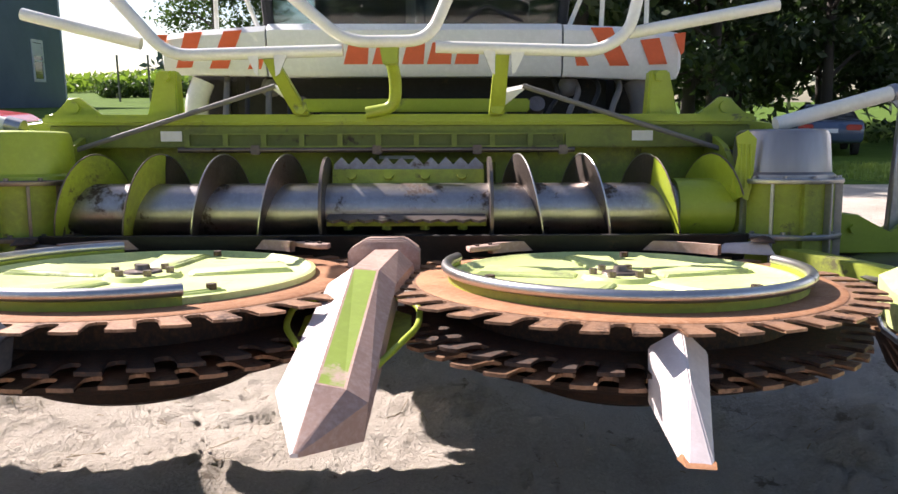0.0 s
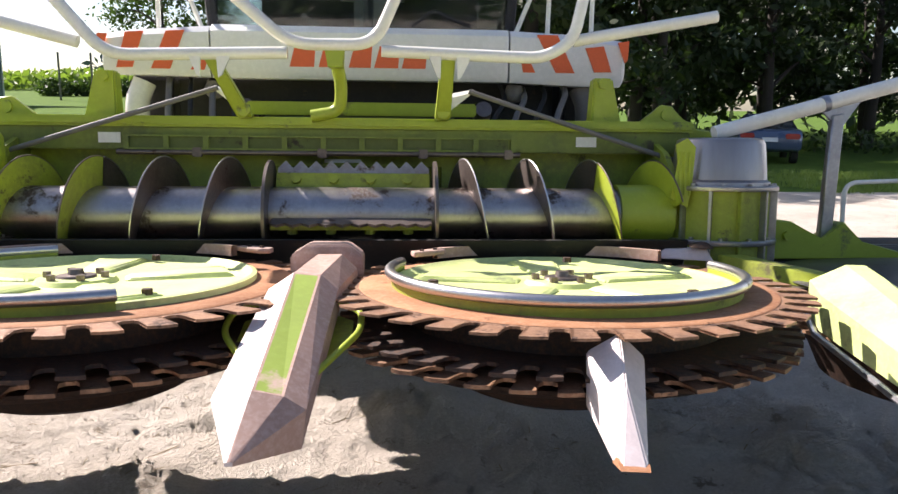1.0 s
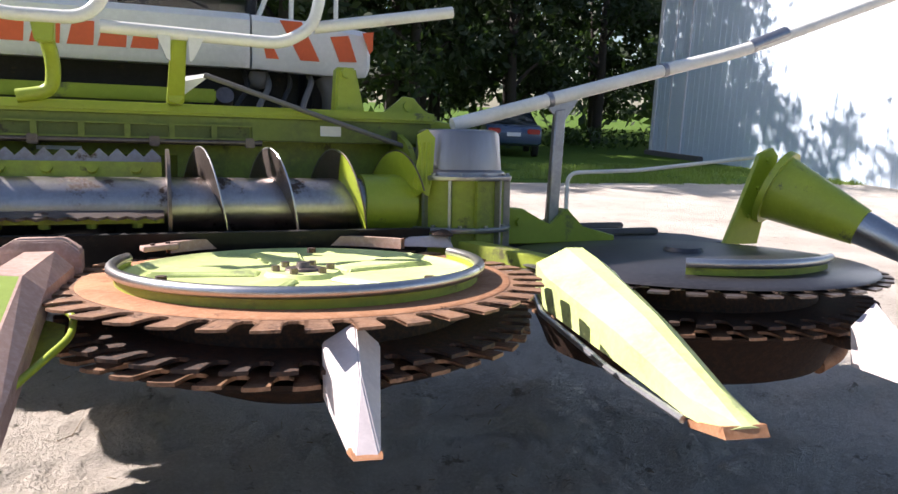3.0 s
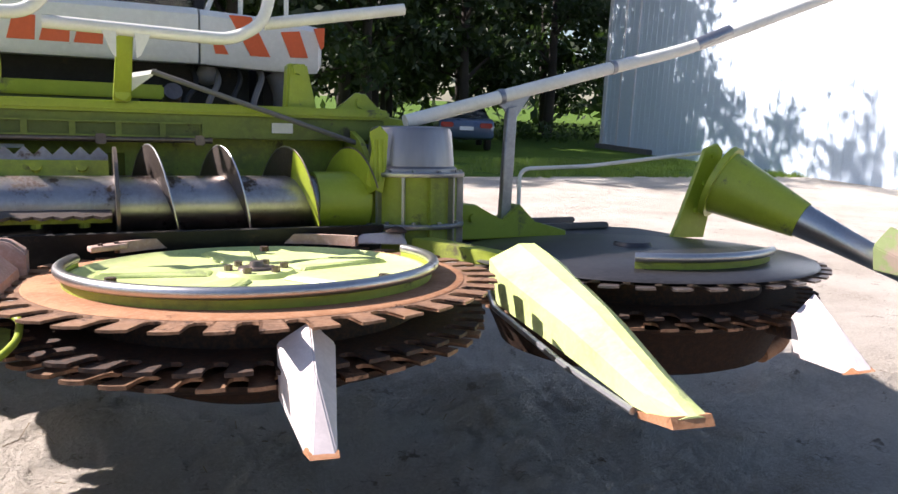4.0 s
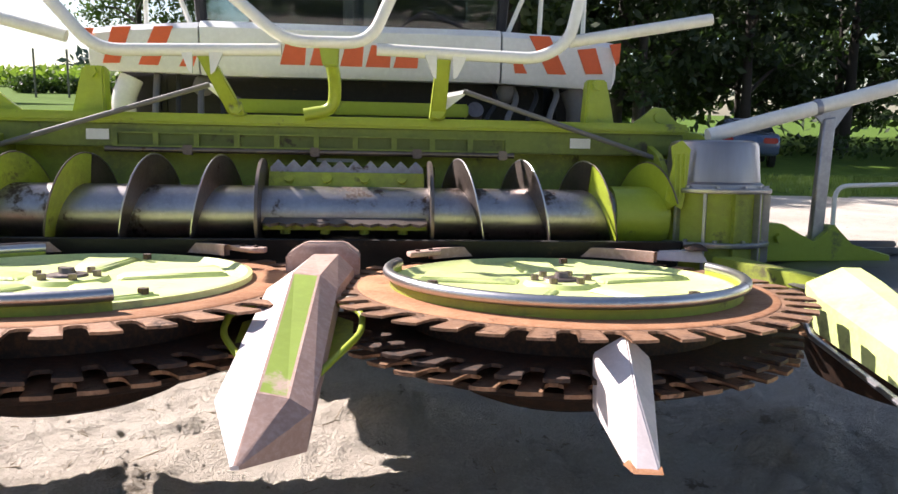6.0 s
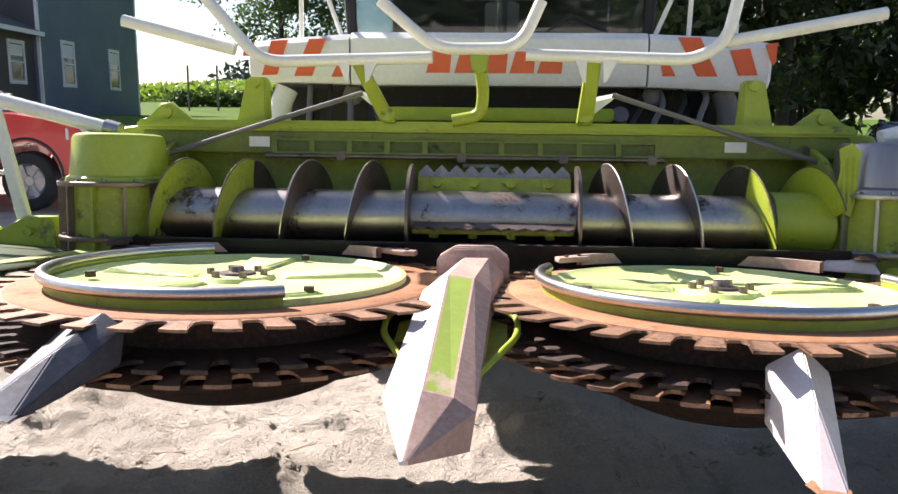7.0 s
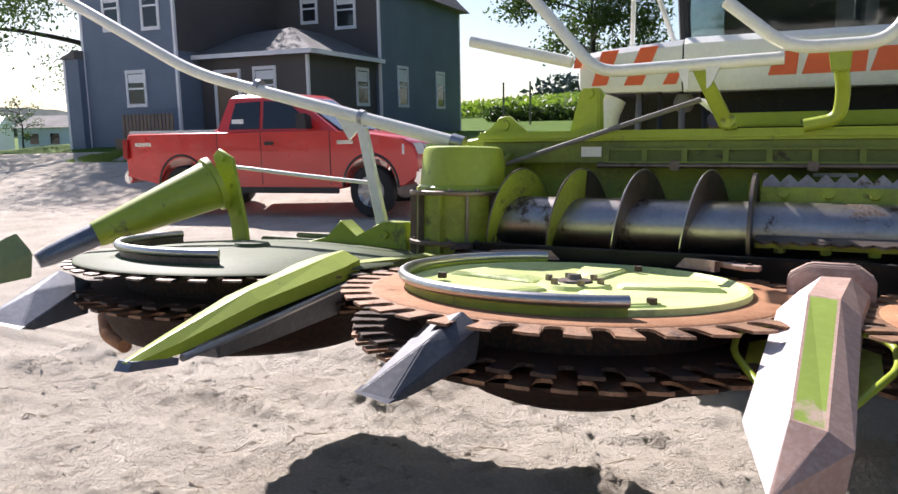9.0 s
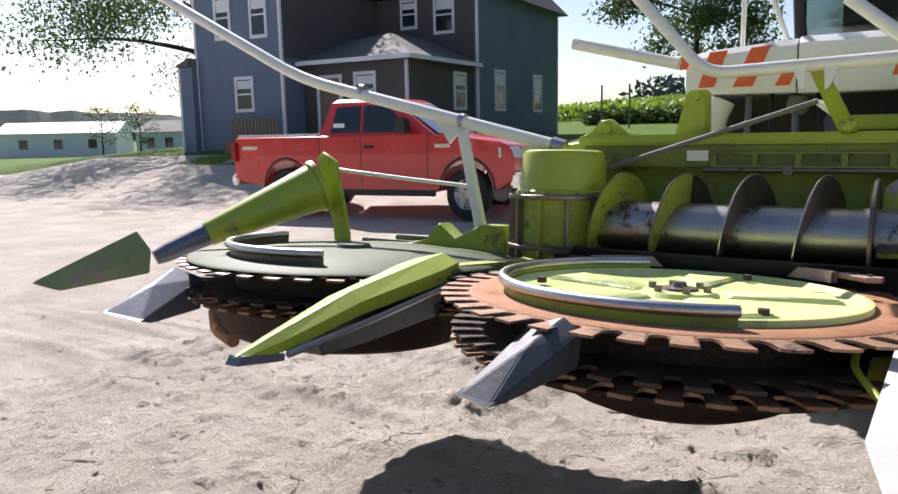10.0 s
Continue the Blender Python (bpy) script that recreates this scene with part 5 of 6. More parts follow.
for x, y, z0, z1, w, f in ((-6.35, -1.15, 1.25, 2.3, 0.72, "front"), (-5.5, -1.15, 3.85, 5.25, 0.62, "front"), (-7.25, -1.15, 3.9, 5.25, 0.62, "front"), (-1.75, 0, 1.25, 2.3, 0.75, "front"), (-2.9, 4.855, 4.55, 5.5, 0.6, "front"), (-1.25, 4.855, 4.25, 5.5, 0.75, "front"),
                           (0.0, 3.75, 1.2, 2.4, 0.8, "side"), (0.2, 6.9, 1.2, 2.65, 0.8, "side"), (0.2, 10.9, 1.2, 2.65, 0.8, "side")):
    house_window(x, y, z0, z1, w, f)
bm = bm_new()
box(bm, (-3.75, -0.05, 0.1), (-2.85, -0.004, 2.25), 0.01)
dr = part("door", bm, WOOD, house, "brown porch door")
for lo, hi in (((-3.87, -0.06, 0.1), (-3.75, 0.0, 2.37)), ((-2.85, -0.06, 0.1), (-2.73, 0.0, 2.37)), ((-3.75, -0.06, 2.25), (-2.85, 0.0, 2.37))):
    bm = bm_new()
    box(bm, lo, hi, 0)
    part("door_trim", bm, TRIM, dr)
for k in range(14):
    bm = bm_new()
    box(bm, (-6.0 + k * 0.16, -2.3, -0.2), (-5.9 + k * 0.16, -2.26, 0.85), 0)
    part("rail_board", bm, WOOD, house)
bm = bm_new()
box(bm, (-6.1, -2.6, -1.0), (-2.6, -1.2, 0.05), 0.02)
part("porch_deck", bm, WOOD, house)

# barn
barn = thing("barn", (18.3, 17, 0), "tall white metal-sided barn dappled with tree shade", "barn")
P0, P1 = Vector((18.85, 22.6, 0)), Vector((17.2, 7.2, 0))
bm = bm_new()
slab(bm, [(P0.x, P0.y), (P1.x, P1.y), (P1.x + 12, P1.y - 1.2), (P0.x + 12, P0.y - 1.2)], "z", -0.3, 6.6)
wall = part("wall", bm, BARN, barn, "white ribbed metal wall")
along = (P1 - P0).normalized()
out = Vector((-along.y, along.x, 0))
if out.x > 0:
    out = -out
yaw = math.degrees(math.atan2(along.y, along.x))
L = (P1 - P0).length
for k in range(int(L / 0.31)):
    b = bm_new()
    box(b, (0.31 * k, -0.012, -0.1), (0.31 * k + 0.035, 0.012, 6.55), 0)
    b.transform(Matrix.Translation(P0) @ pose(0, 0, 0, 0, 0, yaw))
    part("rib", b, BARN, wall)
b = bm_new()
for lo, hi in (((-0.1, -0.05, -0.1), (0.12, 0.05, 6.6)), ((1.05, -0.05, 0.0), (1.13, 0.05, 6.0)), ((2.0, -0.06, 0.0), (2.06, 0.06, 6.0))):
    box(b, lo, hi, 0)
b.transform(Matrix.Translation(P0) @ pose(0, 0, 0, 0, 0, yaw))
part("corner_post", b, TRIM, barn)
b = bm_new()
box(b, (1.15, -0.03, 0.1), (1.98, 0.03, 3.2), 0)
b.transform(Matrix.Translation(P0) @ pose(0, 0, 0, 0, 0, yaw))
part("side_door", b, BARN, barn)
b = bm_new()
box(b, (6.0, -0.05, 5.2), (8.4, 0.05, 5.5), 0)
b.transform(Matrix.Translation(P0) @ pose(0, 0, 0, 0, 0, yaw))
part("louvre", b, PLASTIC, barn)
b = bm_new()
hull(b, [(P0.x - 0.5, P0.y + 0.5, 6.6), (P1.x - 0.5, P1.y - 0.5, 6.6), (P1.x + 12.5, P1.y - 1.5, 6.6), (P0.x + 12.5, P0.y - 0.8, 6.6), (P0.x + 6, P0.y, 9.5), (P1.x + 6, P1.y - 1, 9.5)])
part("roof", b, ROOF, barn, smooth=False)
b = bm_new()
box(b, (-0.1, -0.25, -0.2), (3.5, 0.12, 0.16), 0.03)
b.transform(Matrix.Translation(P0) @ pose(0, 0, 0, 0, 0, yaw))
part("footing", b, MUDDY, barn)


def vehicle_wheel(parent, x, y, r, w, rim_mat):
    b = bm_new()
    lathe(b, [(r * 0.6, -w / 2), (r * 0.93, -w / 2), (r, -w * 0.35), (r, w * 0.35), (r * 0.93, w / 2), (r * 0.6, w / 2)], (0, 0), 36)
    m = Matrix.Translation((x, y, r)) @ pose(0, 0, 0, 90, 0, 0)
    b.transform(m)
    tyre = part("wheel", b, BLACK, parent)
    b = bm_new()
    lathe(b, [(0.0, w * 0.40), (r * 0.16, w * 0.40), (r * 0.2, w * 0.34), (r * 0.5, w * 0.30), (r * 0.6, w * 0.48), (r * 0.63, w * 0.48), (r * 0.62, -w * 0.4), (0.0, -w * 0.4)], (0, 0), 32)
    b.transform(m if y < 0 else m @ pose(0, 0, 0, 180))
    rim = part("rim", b, rim_mat, tyre)
    for k in range(6):
        b = bm_new()
        hull(b, [(r * 0.18, -0.02, w * 0.40), (r * 0.18, 0.02, w * 0.40), (r * 0.60, -0.045, w * 0.50), (r * 0.60, 0.045, w * 0.50), (r * 0.18, -0.02, w * 0.3), (r * 0.18, 0.02, w * 0.3), (r * 0.60, -0.045, w * 0.36), (r * 0.60, 0.045, w * 0.36)])
        b.transform((m if y < 0 else m @ pose(0, 0, 0, 180)) @ pose(0, 0, 0, 0, 0, 60 * k))
        part("spoke", b, rim_mat, tyre)


def arch(cx, r, n=10):
    return [(cx + r * math.cos(math.pi * k / n), 0.46 + r * math.sin(math.pi * k / n)) for k in range(n + 1)]


# red pickup
truck = thing("pickup_truck", (-9.16, 9.39, 0.02), "red four-door pickup truck with white tailgate band parked on the gravel", "truck", turn=9.3)
truck.scale = (1.0, 1.0, 1.12)
prof = [(-2.93, 0.62), (-2.95, 1.0), (-2.90, 1.30), (-2.86, 1.33), (1.18, 1.33), (1.9, 1.29), (2.62, 1.20), (2.80, 1.10), (2.88, 0.9), (2.88, 0.62), (2.62, 0.50)] + arch(2.02, 0.50) + [(1.40, 0.42), (-1.15, 0.42)] + arch(-1.72, 0.50) + [(-2.4, 0.55)]
bm = bm_new()
slab(bm, prof, "y", -0.97, 0.97, 0.035)
part("body", bm, RED, truck, smooth=True)
bm = bm_new()
loft(bm, [[(x0, -w, z), (x1, -w, z), (x1, w, z), (x0, w, z)] for x0, x1, w, z in ((-0.98, 1.42, 0.93, 1.31), (-0.90, 1.12, 0.876, 1.50), (-0.76, 0.55, 0.775, 1.86), (-0.66, 0.42, 0.70, 1.915))])
part("cab", bm, RED, truck)
for s in (-1, 1):
    for nm, poly in (("rear_side_window", [(-0.72, 1.37), (-0.62, 1.80), (-0.12, 1.82), (-0.10, 1.37)]), ("front_side_window", [(-0.03, 1.37), (-0.05, 1.82), (0.42, 1.81), (0.95, 1.40), (0.95, 1.37)])):
        bm = bm_new()
        slab(bm, poly, "y", -0.006, 0.006)
        bm.transform(Matrix.Translation((0, s * 0.929, 1.36)) @ pose(0, 0, 0, s * 15.7) @ Matrix.Translation((0, 0, -1.36)))
        part(nm, bm, DARK_GLASS, truck)
bm = bm_new()
hull(bm, [(1.43, -0.78, 1.34), (1.43, 0.78, 1.34), (0.60, -0.70, 1.84), (0.60, 0.70, 1.84), (1.40, -0.78, 1.33), (1.40, 0.78, 1.33), (0.57, -0.7, 1.83), (0.57, 0.7, 1.83)])
part("windshield", bm, DARK_GLASS, truck)
bm = bm_new()
box(bm, (-2.88, -0.93, 1.325), (-1.0, 0.93, 1.375), 0.02)
part("bed_cover", bm, WHITE, truck, "pale bed cover")
for s in (-1, 1):
    for x in (2.02, -1.72):
        vehicle_wheel(truck, x, s * 0.84, 0.40, 0.27, GALV)
    bm = bm_new()
    hull(bm, [(0.78, s * 0.98, 1.36), (0.98, s * 0.98, 1.36), (0.76, s * 1.2, 1.36), (0.98, s * 1.2, 1.36), (0.78, s * 0.98, 1.56), (0.96, s * 0.98, 1.56), (0.76, s * 1.2, 1.60), (0.96, s * 1.2, 1.60)], 0.02)
    part("door_mirror", bm, PLASTIC, truck)
    bm = bm_new()
    hull(bm, [(2.60, s * 0.985, 0.95), (2.60, s * 0.985, 1.12), (2.86, s * 0.90, 0.95), (2.80, s * 0.90, 1.12), (2.90, s * 0.6, 0.95), (2.84, s * 0.6, 1.12)], 0.01)
    part("headlight", bm, LENS, truck)
    bm = bm_new()
    box(bm, (-2.965, s * 0.98 - 0.05, 0.92), (-2.84, s * 0.98 + 0.01, 1.24), 0.015)
    part("tail_light", bm, TAIL, truck)
    bm = bm_new()
    box(bm, (0.02, s * 0.99 - 0.02, 1.12), (0.2, s * 0.99 + 0.02, 1.17), 0.01)
    part("door_handle", bm, PLASTIC, truck)
    bm = bm_new()
    box(bm, (-1.14, s * 0.95 - 0.03, 0.36), (1.42, s * 0.95 + 0.025, 0.47), 0.012)
    part("sill", bm, PLASTIC, truck)
    for cx in (2.02, -1.72):
        bm = bm_new()
        tube(bm, [(cx + 0.51 * math.cos(a), s * 0.965, 0.46 + 0.51 * math.sin(a)) for a in [math.pi * k / 16 for k in range(17)]], 0.022, 8)
        part("arch_trim", bm, PLASTIC, truck)
    for x in (-0.95, -0.06, 1.28):
        bm = bm_new()
        box(bm, (x - 0.006, s * 0.972 - 0.003, 0.50), (x + 0.006, s * 0.972 + 0.003, 1.34), 0)
        part("door_gap", bm, PLASTIC, truck)
bm = bm_new()
box(bm, (2.83, -0.60, 0.78), (2.915, 0.60, 1.10), 0.02)
grille = part("grille", bm, CHROME, truck)
bm = bm_new()
box(bm, (2.80, -0.97, 0.50), (3.0, 0.97, 0.74), 0.04)
part("front_bumper", bm, CHROME, truck)
bm = bm_new()
box(bm, (-3.06, -0.95, 0.50), (-2.9, 0.95, 0.70), 0.04)
part("rear_bumper", bm, CHROME, truck)
for x0, w in ((-2.72, 0.36), (1.42, 0.30)):
    bm = bm_new()
    box(bm, (x0, -0.9775, 1.12), (x0 + w, -0.972, 1.18), 0)
    part("side_badge", bm, CHROME, truck)
bm = bm_new()
box(bm, (-0.66, -0.9, 1.46), (-0.42, -0.893, 1.53), 0, Matrix.Translation((0, -0.012, 0)))
part("window_sticker", bm, WHITE, truck)

# parked sedan by the woods
car = thing("parked_car", (12.1, 21.6, 0), "blue-grey sedan parked in the shade of the trees", "car", turn=68)
prof = [(-2.3, 0.42), (-2.34, 0.78), (-2.2, 0.98), (-1.6, 1.02), (1.2, 0.98), (2.1, 0.84), (2.3, 0.66), (2.3, 0.42), (1.85, 0.34)] + [(1.4 + 0.36 * math.cos(a), 0.34 + 0.36 * math.sin(a)) for a in [math.pi * k / 8 for k in range(9)]] + [(-0.95, 0.3)] + [(-1.4 + 0.36 * math.cos(a), 0.34 + 0.36 * math.sin(a)) for a in [math.pi * k / 8 for k in range(9)]]
bm = bm_new()
slab(bm, prof, "y", -0.88, 0.88, 0.05)
part("body", bm, BLUE, car)
bm = bm_new()
loft(bm, [[(x0, -w, z), (x1, -w, z), (x1, w, z), (x0, w, z)] for x0, x1, w, z in ((-1.75, 1.25, 0.82, 0.98), (-1.05, 0.45, 0.64, 1.38), (-0.9, 0.25, 0.58, 1.43))])
part("cabin", bm, DARK_GLASS, car)
bm = bm_new()
hull(bm, [(-1.02, -0.62, 1.395), (0.4, -0.62, 1.395), (-1.02, 0.62, 1.395), (0.4, 0.62, 1.395), (-0.85, -0.55, 1.45), (0.2, -0.55, 1.45), (-0.85, 0.55, 1.45), (0.2, 0.55, 1.45)])
part("roof", bm, BLUE, car)
for s in (-1, 1):
    for x in (1.4, -1.4):
        vehicle_wheel(car, x, s * 0.78, 0.31, 0.2, GALV)
    bm = bm_new()
    box(bm, (-2.37, s * 0.62 - 0.2, 0.74), (-2.2, s * 0.62 + 0.2, 0.90), 0.03)
    part("tail_light", bm, TAIL, car)
bm = bm_new()
box(bm, (-2.37, -0.22, 0.66), (-2.335, 0.22, 0.78), 0)
part("plate_bar", bm, TRIM, car, "plain pale bar")

# far sheds
for (x, y), lx, ly, h, label in (((-73.8, 40.7), 11.0, 5.0, 2.4, "long white shed with a bright metal roof"), ((-61.3, 44.9), 6.5, 5.5, 2.3, "small pale blue outbuilding with grey roof")):
    sh = thing("shed", (x, y, land(x, y) - 0.15), label, "shed", turn=38 if lx > 8 else 20)
    bm = bm_new()
    box(bm, (-lx / 2, -ly / 2, -1), (lx / 2, ly / 2, h), 0)
    part("wall", bm, TRIM if lx > 8 else BARN, sh)
    bm = bm_new()
    hull(bm, [(-lx / 2 - 0.3, -ly / 2 - 0.3, h), (lx / 2 + 0.3, -ly / 2 - 0.3, h), (-lx / 2 - 0.3, ly / 2 + 0.3, h), (lx / 2 + 0.3, ly / 2 + 0.3, h), (-lx / 2 - 0.3, 0, h + 1.1), (lx / 2 + 0.3, 0, h + 1.1)])
    part("roof", bm, TRIM if lx > 8 else ROOF, sh, smooth=False)
    for k in range(3):
        bm = bm_new()
        box(bm, (-lx / 2 + (k + 0.6) * lx / 3.4, -ly / 2 - 0.03, 0.9), (-lx / 2 + (k + 0.6) * lx / 3.4 + 0.8, -ly / 2 + 0.01, 1.8), 0)
        part("window", bm, DARK_GLASS, sh)

# ---- trees, crops and distance ----
BARK = mat("tree_bark", (0.042, 0.034, 0.027), 0.95, scale=4, fine=30, bump=0.6, stretch=(1, 1, 0.25))


def leaf_mat(name, col):
    m = mat(name, col, 0.55, second=tuple(v * 0.6 for v in col), third=tuple(v * 1.5 for v in col), scale=0.5, fine=5, amount=0.7, bump=0)
    nt = m.node_tree
    b = nt.nodes["Principled BSDF"]
    tr, ad = nt.nodes.new("ShaderNodeBsdfTranslucent"), nt.nodes.new("ShaderNodeMixShader")
    tr.inputs[0].default_value = (col[0] * 1.6, col[1] * 1.9, col[2], 1)
    ad.inputs[0].default_value = 0.3
    nt.links.new(b.outputs[0], ad.inputs[1])
    nt.links.new(tr.outputs[0], ad.inputs[2])
    nt.links.new(ad.outputs[0], nt.nodes["Material Output"].inputs[0])
    return m


LEAF = leaf_mat("oak_leaves", (0.045, 0.075, 0.018))
# darker copy of the leaves, the shade of the woods in its colour
LEAF_DARK = leaf_mat("shade_darkened_leaves", (0.030, 0.050, 0.015))
LEAF_CORN = leaf_mat("corn_leaves", (0.17, 0.23, 0.045))
# grey-green with the distance haze mixed into the base colour
LEAF_HAZE = mat("haze_tinted_woods", (0.095, 0.13, 0.11), 0.9, second=(0.06, 0.085, 0.075), scale=0.08, fine=0.6, amount=0.8, bump=0)
rng = np.random.default_rng(7)


def leaves_mesh(name, centres, sizes, material, parent=None, base=(0, 0, 0)):
    """One mesh of small bent leaf clumps, turned every way."""
    n = len(centres)
    u = rng.normal(size=(n, 3))
    u /= np.linalg.norm(u, axis=1)[:, None]
    v = np.cross(u, rng.normal(size=(n, 3)))
    v /= np.linalg.norm(v, axis=1)[:, None]
    w = np.cross(u, v)
    s = sizes[:, None]
    c = centres - np.array(base)
    quad = np.stack([c - u * s, c + v * s * 0.45 + w * s * 0.15, c + u * s, c - v * s * 0.45 + w * s * 0.15], 1).reshape(-1, 3)
    me = bpy.data.meshes.new(name)
    me.vertices.add(4 * n)
    me.vertices.foreach_set("co", quad.astype(np.float32).ravel())
    me.loops.add(4 * n)
    me.loops.foreach_set("vertex_index", np.arange(4 * n, dtype=np.int32))
    me.polygons.add(n)
    me.polygons.foreach_set("loop_start", np.arange(0, 4 * n, 4, dtype=np.int32))
    me.update(calc_edges=True)
    me.materials.append(material)
    ob = new(name, me)
    if parent:
        ob.parent = parent
    return ob


def tree(x, y, height, spread, trunk_r, first, count, leaf, size, label, seed, lean=(0, 0), group=""):
    r = random.Random(seed)
    z0 = land(x, y) - 0.1
    t = thing("tree", (x, y, z0), label, "tree", group)
    b = bm_new()
    pts = [(x + lean[0] * s + 0.15 * r.uniform(-1, 1) * s, y + lean[1] * s, z0 + height * 0.85 * s) for s in [k / 8 for k in range(9)]]
    tube(b, pts, trunk_r, 12, trunk_r * 0.15)
    part("trunk", b, BARK, t)
    centres, sizes = [], []
    n_limb = 11
    for k in range(n_limb):
        s = first + (0.95 - first) * k / (n_limb - 1)
        a = k * 2.4 + r.uniform(-0.4, 0.4)
        j = min(7, int(s / 0.85 * 8))
        p = Vector(pts[j]).lerp(Vector(pts[j + 1]), min(1, s / 0.85 * 8 - j))
        reach = spread * (1 - 0.55 * abs(s - 0.6) / 0.4 * (1 if s > 0.6 else 0.5)) * r.uniform(0.75, 1.1)
        q = p + Vector((math.cos(a) * reach, math.sin(a) * reach, height * 0.12 * r.uniform(0.1, 1.1)))
        mid = p.lerp(q, 0.5) + Vector((0, 0, 0.04 * height))
        b = bm_new()
        tube(b, smooth_path([p, mid, q], reach * 0.3, 3), trunk_r * 0.38, 7, 0.02)
        part("limb", b, BARK, t)
        for m in range(7):
            f = 0.35 + 0.7 * m / 6
            c = p.lerp(mid, min(1, 2 * f)).lerp(mid.lerp(q, f), 0.7 if f > 0.5 else 0.2)
            c = c + Vector((r.gauss(0, 1), r.gauss(0, 1), r.gauss(0, 0.6))) * spread * 0.13
            k2 = count // (n_limb * 7)
            cl = rng.normal(size=(k2, 3)) * np.array([1, 1, 0.6]) * spread * 0.115 + np.array(c)
            centres.append(cl)
            sizes.append(rng.uniform(0.5, 1.2, k2) * size)
    leaves_mesh("crown", np.concatenate(centres), np.concatenate(sizes), leaf, t, (x, y, z0))
    return t


# oak beyond the field edge and the one beside the house
tree(-13.0, 43.8, 11.5, 5.6, 0.24, 0.30, 15000, LEAF, 0.17, "broad leafy tree standing at the field edge", 3)
tree(-31.5, 24.1, 14.0, 9.4, 0.34, 0.18, 34000, LEAF, 0.12, "tall leafy shade tree beside the house", 5)
# woods behind the barn; some nearer trees, hidden by the harvester, are added for shade
WOODS = [(4.5, 33), (7.0, 28.5), (9.5, 33.5), (11.5, 29.0), (13.8, 33), (16.0, 29.5), (18.5, 34), (21.0, 30), (24, 35), (6.0, 39), (11, 41), (16, 40), (21.5, 41), (1.5, 40), (27, 31), (9.0, 25.4), (14.5, 26.2), (6.5, 23.2), (2.6, 22.8), (9.6, 24.5), (0.6, 19.6), (4.2, 20.4)]
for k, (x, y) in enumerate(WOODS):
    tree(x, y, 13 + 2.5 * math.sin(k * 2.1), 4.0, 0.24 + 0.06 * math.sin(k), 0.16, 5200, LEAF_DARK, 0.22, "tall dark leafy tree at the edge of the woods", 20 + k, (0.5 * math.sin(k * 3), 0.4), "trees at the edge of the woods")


def scatter(n, fx, fy, fz):
    a = rng.uniform(size=(n, 3))
    x = fx[0] + a[:, 0] * (fx[1] - fx[0])
    y = fy[0] + a[:, 1] * (fy[1] - fy[0])
    g = np.array([land(p, q) for p, q in zip(x, y)])
    return np.stack([x, y, g + fz[0] + a[:, 2] * (fz[1] - fz[0])], 1)


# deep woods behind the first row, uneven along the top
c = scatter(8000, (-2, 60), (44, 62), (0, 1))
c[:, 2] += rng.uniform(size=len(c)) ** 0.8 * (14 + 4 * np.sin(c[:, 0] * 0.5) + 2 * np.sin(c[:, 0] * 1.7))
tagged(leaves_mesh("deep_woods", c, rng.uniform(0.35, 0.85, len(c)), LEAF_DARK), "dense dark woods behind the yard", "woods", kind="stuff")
c = scatter(5000, (3, 30), (24.5, 30), (0, 0.8))
c = c[np.sin(c[:, 0] * 1.1) + np.sin(c[:, 0] * 2.7 + 1) + rng.normal(size=len(c)) * 0.5 > 0.2]
tagged(leaves_mesh("undergrowth", c, rng.uniform(0.08, 0.2, len(c)), LEAF), "green undergrowth beneath the trees", "undergrowth", kind="stuff")
# corn
c = scatter(34000, (-42, 2), (56, 125), (0.1, 1.2))
tagged(leaves_mesh("corn_field", c, rng.uniform(0.25, 0.5, len(c)), LEAF_CORN), "bright yellow-green field of standing corn", "corn field", kind="stuff")
# row of shrubs in front of the corn
for k in range(7):
    x = -20.4 + k * 1.9
    y = 47.0 + 0.6 * math.sin(k)
    sb = thing("shrub", (x, y, land(x, y)), "round dark green shrub at the field edge", "shrub", "row of shrubs")
    n = 900
    d = rng.normal(size=(n, 3))
    d /= np.linalg.norm(d, axis=1)[:, None]
    cc = np.array((x, y, land(x, y) + 0.45)) + d * np.array([1.15, 0.9, 0.62]) * rng.uniform(0.6, 1.05, n)[:, None]
    leaves_mesh("foliage", cc, rng.uniform(0.08, 0.2, n), LEAF, sb, (x, y, land(x, y)))
# trees that close the yard behind, met only in reflections
c = scatter(9000, (-45, 45), (-48, -34), (0, 1))
c[:, 2] += rng.uniform(size=len(c)) * (8 + 3 * np.sin(c[:, 0] * 0.3))
tagged(leaves_mesh("rear_trees", c, rng.uniform(0.5, 1.0, len(c)), LEAF), "row of leafy trees across the yard", "tree line", kind="stuff")


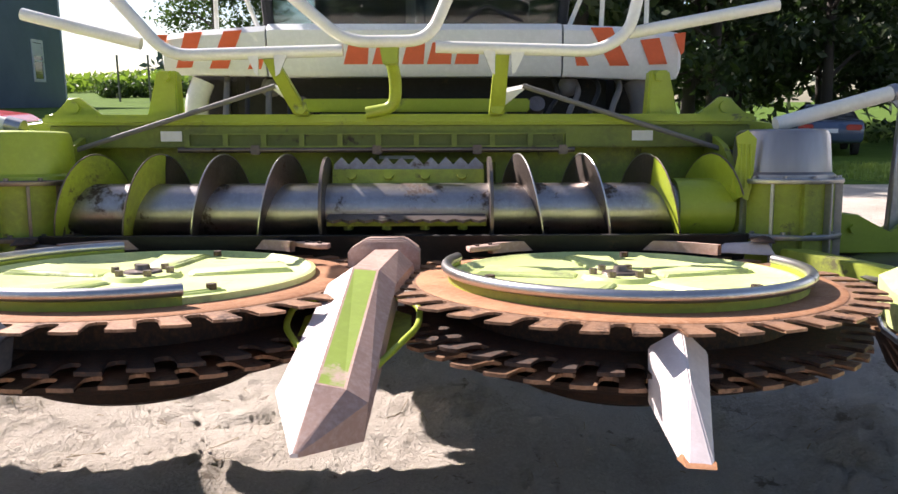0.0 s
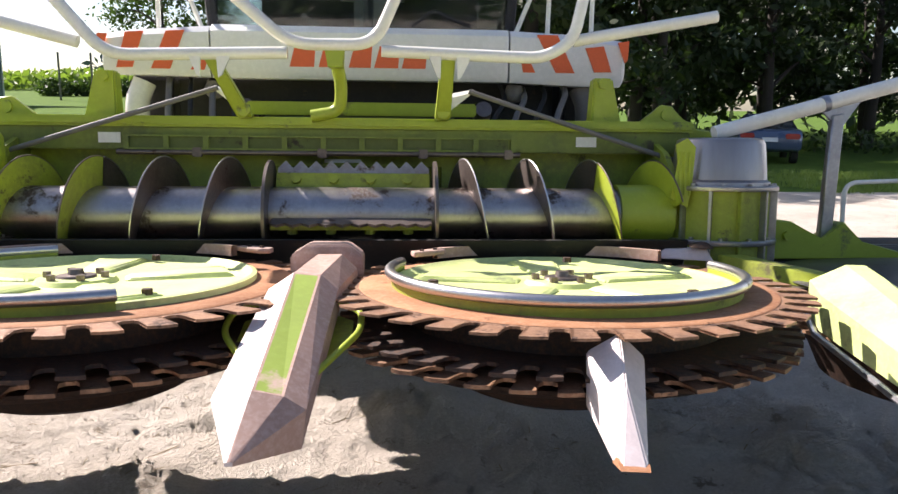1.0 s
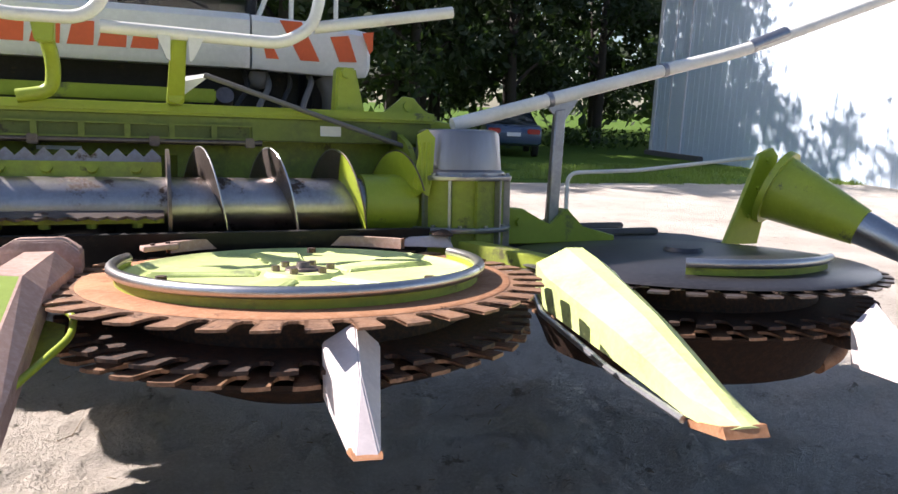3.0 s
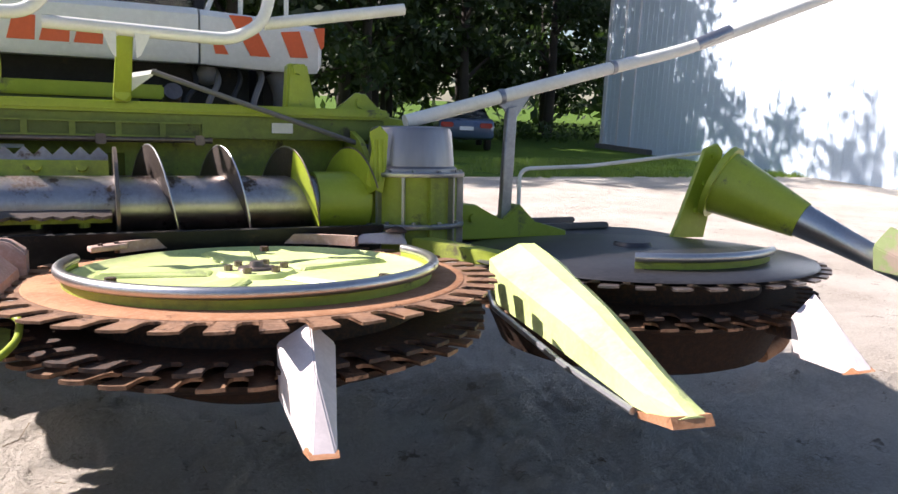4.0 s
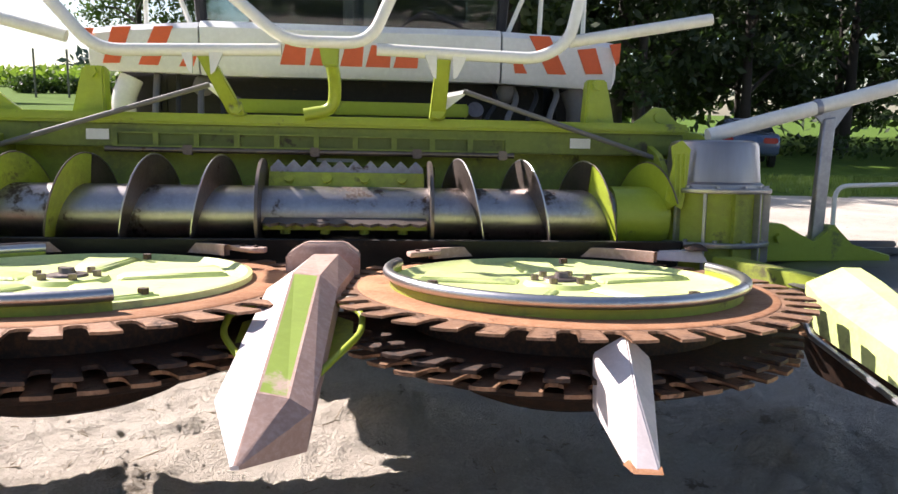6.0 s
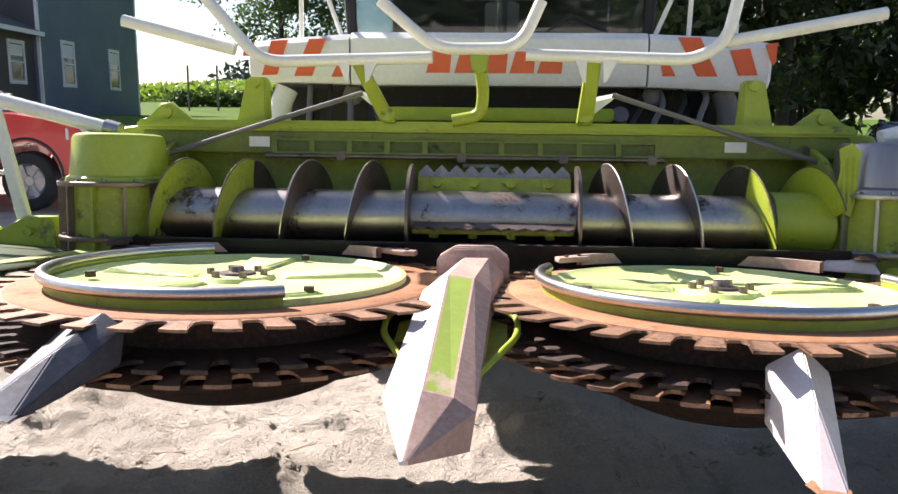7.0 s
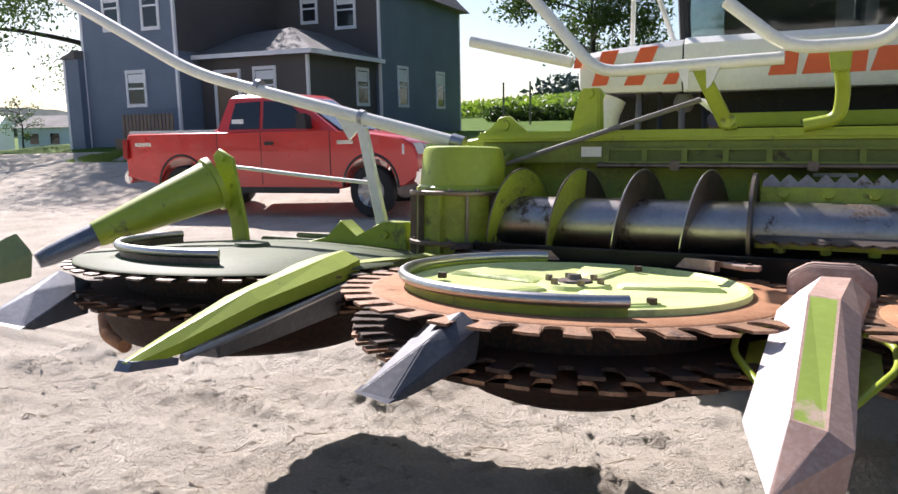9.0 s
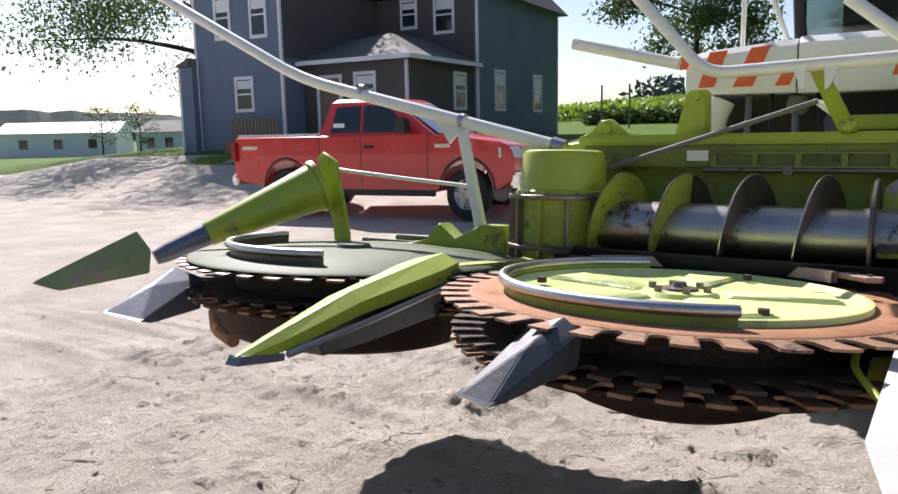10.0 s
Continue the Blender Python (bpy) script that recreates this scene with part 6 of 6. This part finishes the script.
def grass_tufts(name, x0, x1, y0, y1, n, label):
    """Upright blades in uneven tufts."""
    a = rng.uniform(size=(n, 4))
    x, y = x0 + a[:, 0] * (x1 - x0), y0 + a[:, 1] * (y1 - y0)
    keep = np.array([noise.noise((p * 0.9, q * 0.9, 4)) > -0.15 for p, q in zip(x, y)])
    x, y, a = x[keep], y[keep], a[keep]
    z = np.array([land(p, q) - 0.02 for p, q in zip(x, y)])
    h, ang = 0.05 + 0.10 * a[:, 2], a[:, 3] * 6.28
    dx, dy = np.cos(ang) * 0.012, np.sin(ang) * 0.012
    V = np.stack([np.stack([x - dx, y - dy, z], 1), np.stack([x + dx, y + dy, z], 1), np.stack([x + dy * 4 * a[:, 2], y - dx * 4 * a[:, 2], z + h], 1)], 1).reshape(-1, 3)
    me = bpy.data.meshes.new(name)
    me.from_pydata(V.tolist(), [], np.arange(len(V)).reshape(-1, 3).tolist())
    me.materials.append(LEAF_CORN)
    tagged(new(name, me), label, "grass", kind="stuff")


grass_tufts("grass_patch", -21.6, -18.4, 14.0, 16.6, 9000, "small tuft of yellow-green grass in the gravel")
grass_tufts("grass_strip", 8.0, 17.6, 11.8, 16.5, 16000, "strip of rough sunlit grass before the barn")
# far tree lines and hills, with distance haze put into their colour
c = []
for x0, x1, y0, h, n in ((-150, 10, 150, 9, 16000), (-700, -150, 330, 14, 16000)):
    xs = rng.uniform(x0, x1, n)
    top = h * (0.65 + 0.25 * np.sin(xs * 0.09) + 0.2 * np.sin(xs * 0.23 + 1))
    c.append(np.stack([xs, y0 + rng.uniform(0, 30, n), np.array([land(a, y0) for a in xs]) + rng.uniform(0, 1, n) * top], 1))
c = np.concatenate(c)
tagged(leaves_mesh("far_trees", c, np.where(c[:, 0] > -150, 0.9, 1.7) * rng.uniform(0.6, 1.3, len(c)), LEAF_HAZE), "line of far trees tinted grey-green for haze", "tree line", kind="stuff")
verts, faces = [], []
N = 160
for k in range(N):
    a = radians(20 + 110 * k / (N - 1))
    R0 = 900
    h = 26 + 9 * math.sin(a * 7) + 6 * noise.noise((a * 9, 0, 0)) + 3 * noise.noise((a * 40, 0, 0))
    for rr, z in ((R0, -5), (R0 + 60, h), (R0 + 200, h * 0.9)):
        verts.append((-math.sin(a) * rr, math.cos(a) * rr, z))
for k in range(N - 1):
    for j in range(2):
        faces.append((3 * k + j, 3 * k + j + 1, 3 * k + 4 + j, 3 * k + 3 + j))
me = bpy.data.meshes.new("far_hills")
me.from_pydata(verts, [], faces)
me.materials.append(LEAF_HAZE)
tagged(new("far_hills", me), "low wooded hills on the horizon, tinted for haze", "hills", kind="structure")
for k, (x, y) in enumerate(((-66, 39.5), (-61, 40.0))):
    tree(x, y, 4.6, 2.0, 0.1, 0.25, 700, LEAF, 0.12, "small thin-leaved tree on the lawn", 70 + k, group="small lawn trees")
# posts beside the shrubs
for k, (x, y) in enumerate(((-17.8, 41.3), (-16.2, 41.6))):
    p = thing("fence_post", (x, y, land(x, y)), "tall grey wooden post", "post", "field posts")
    bm = bm_new()
    tube(bm, [(x, y, land(x, y) - 0.2), (x, y, land(x, y) + 2.6)], 0.06, 8)
    part("shaft", bm, MUDDY, p)
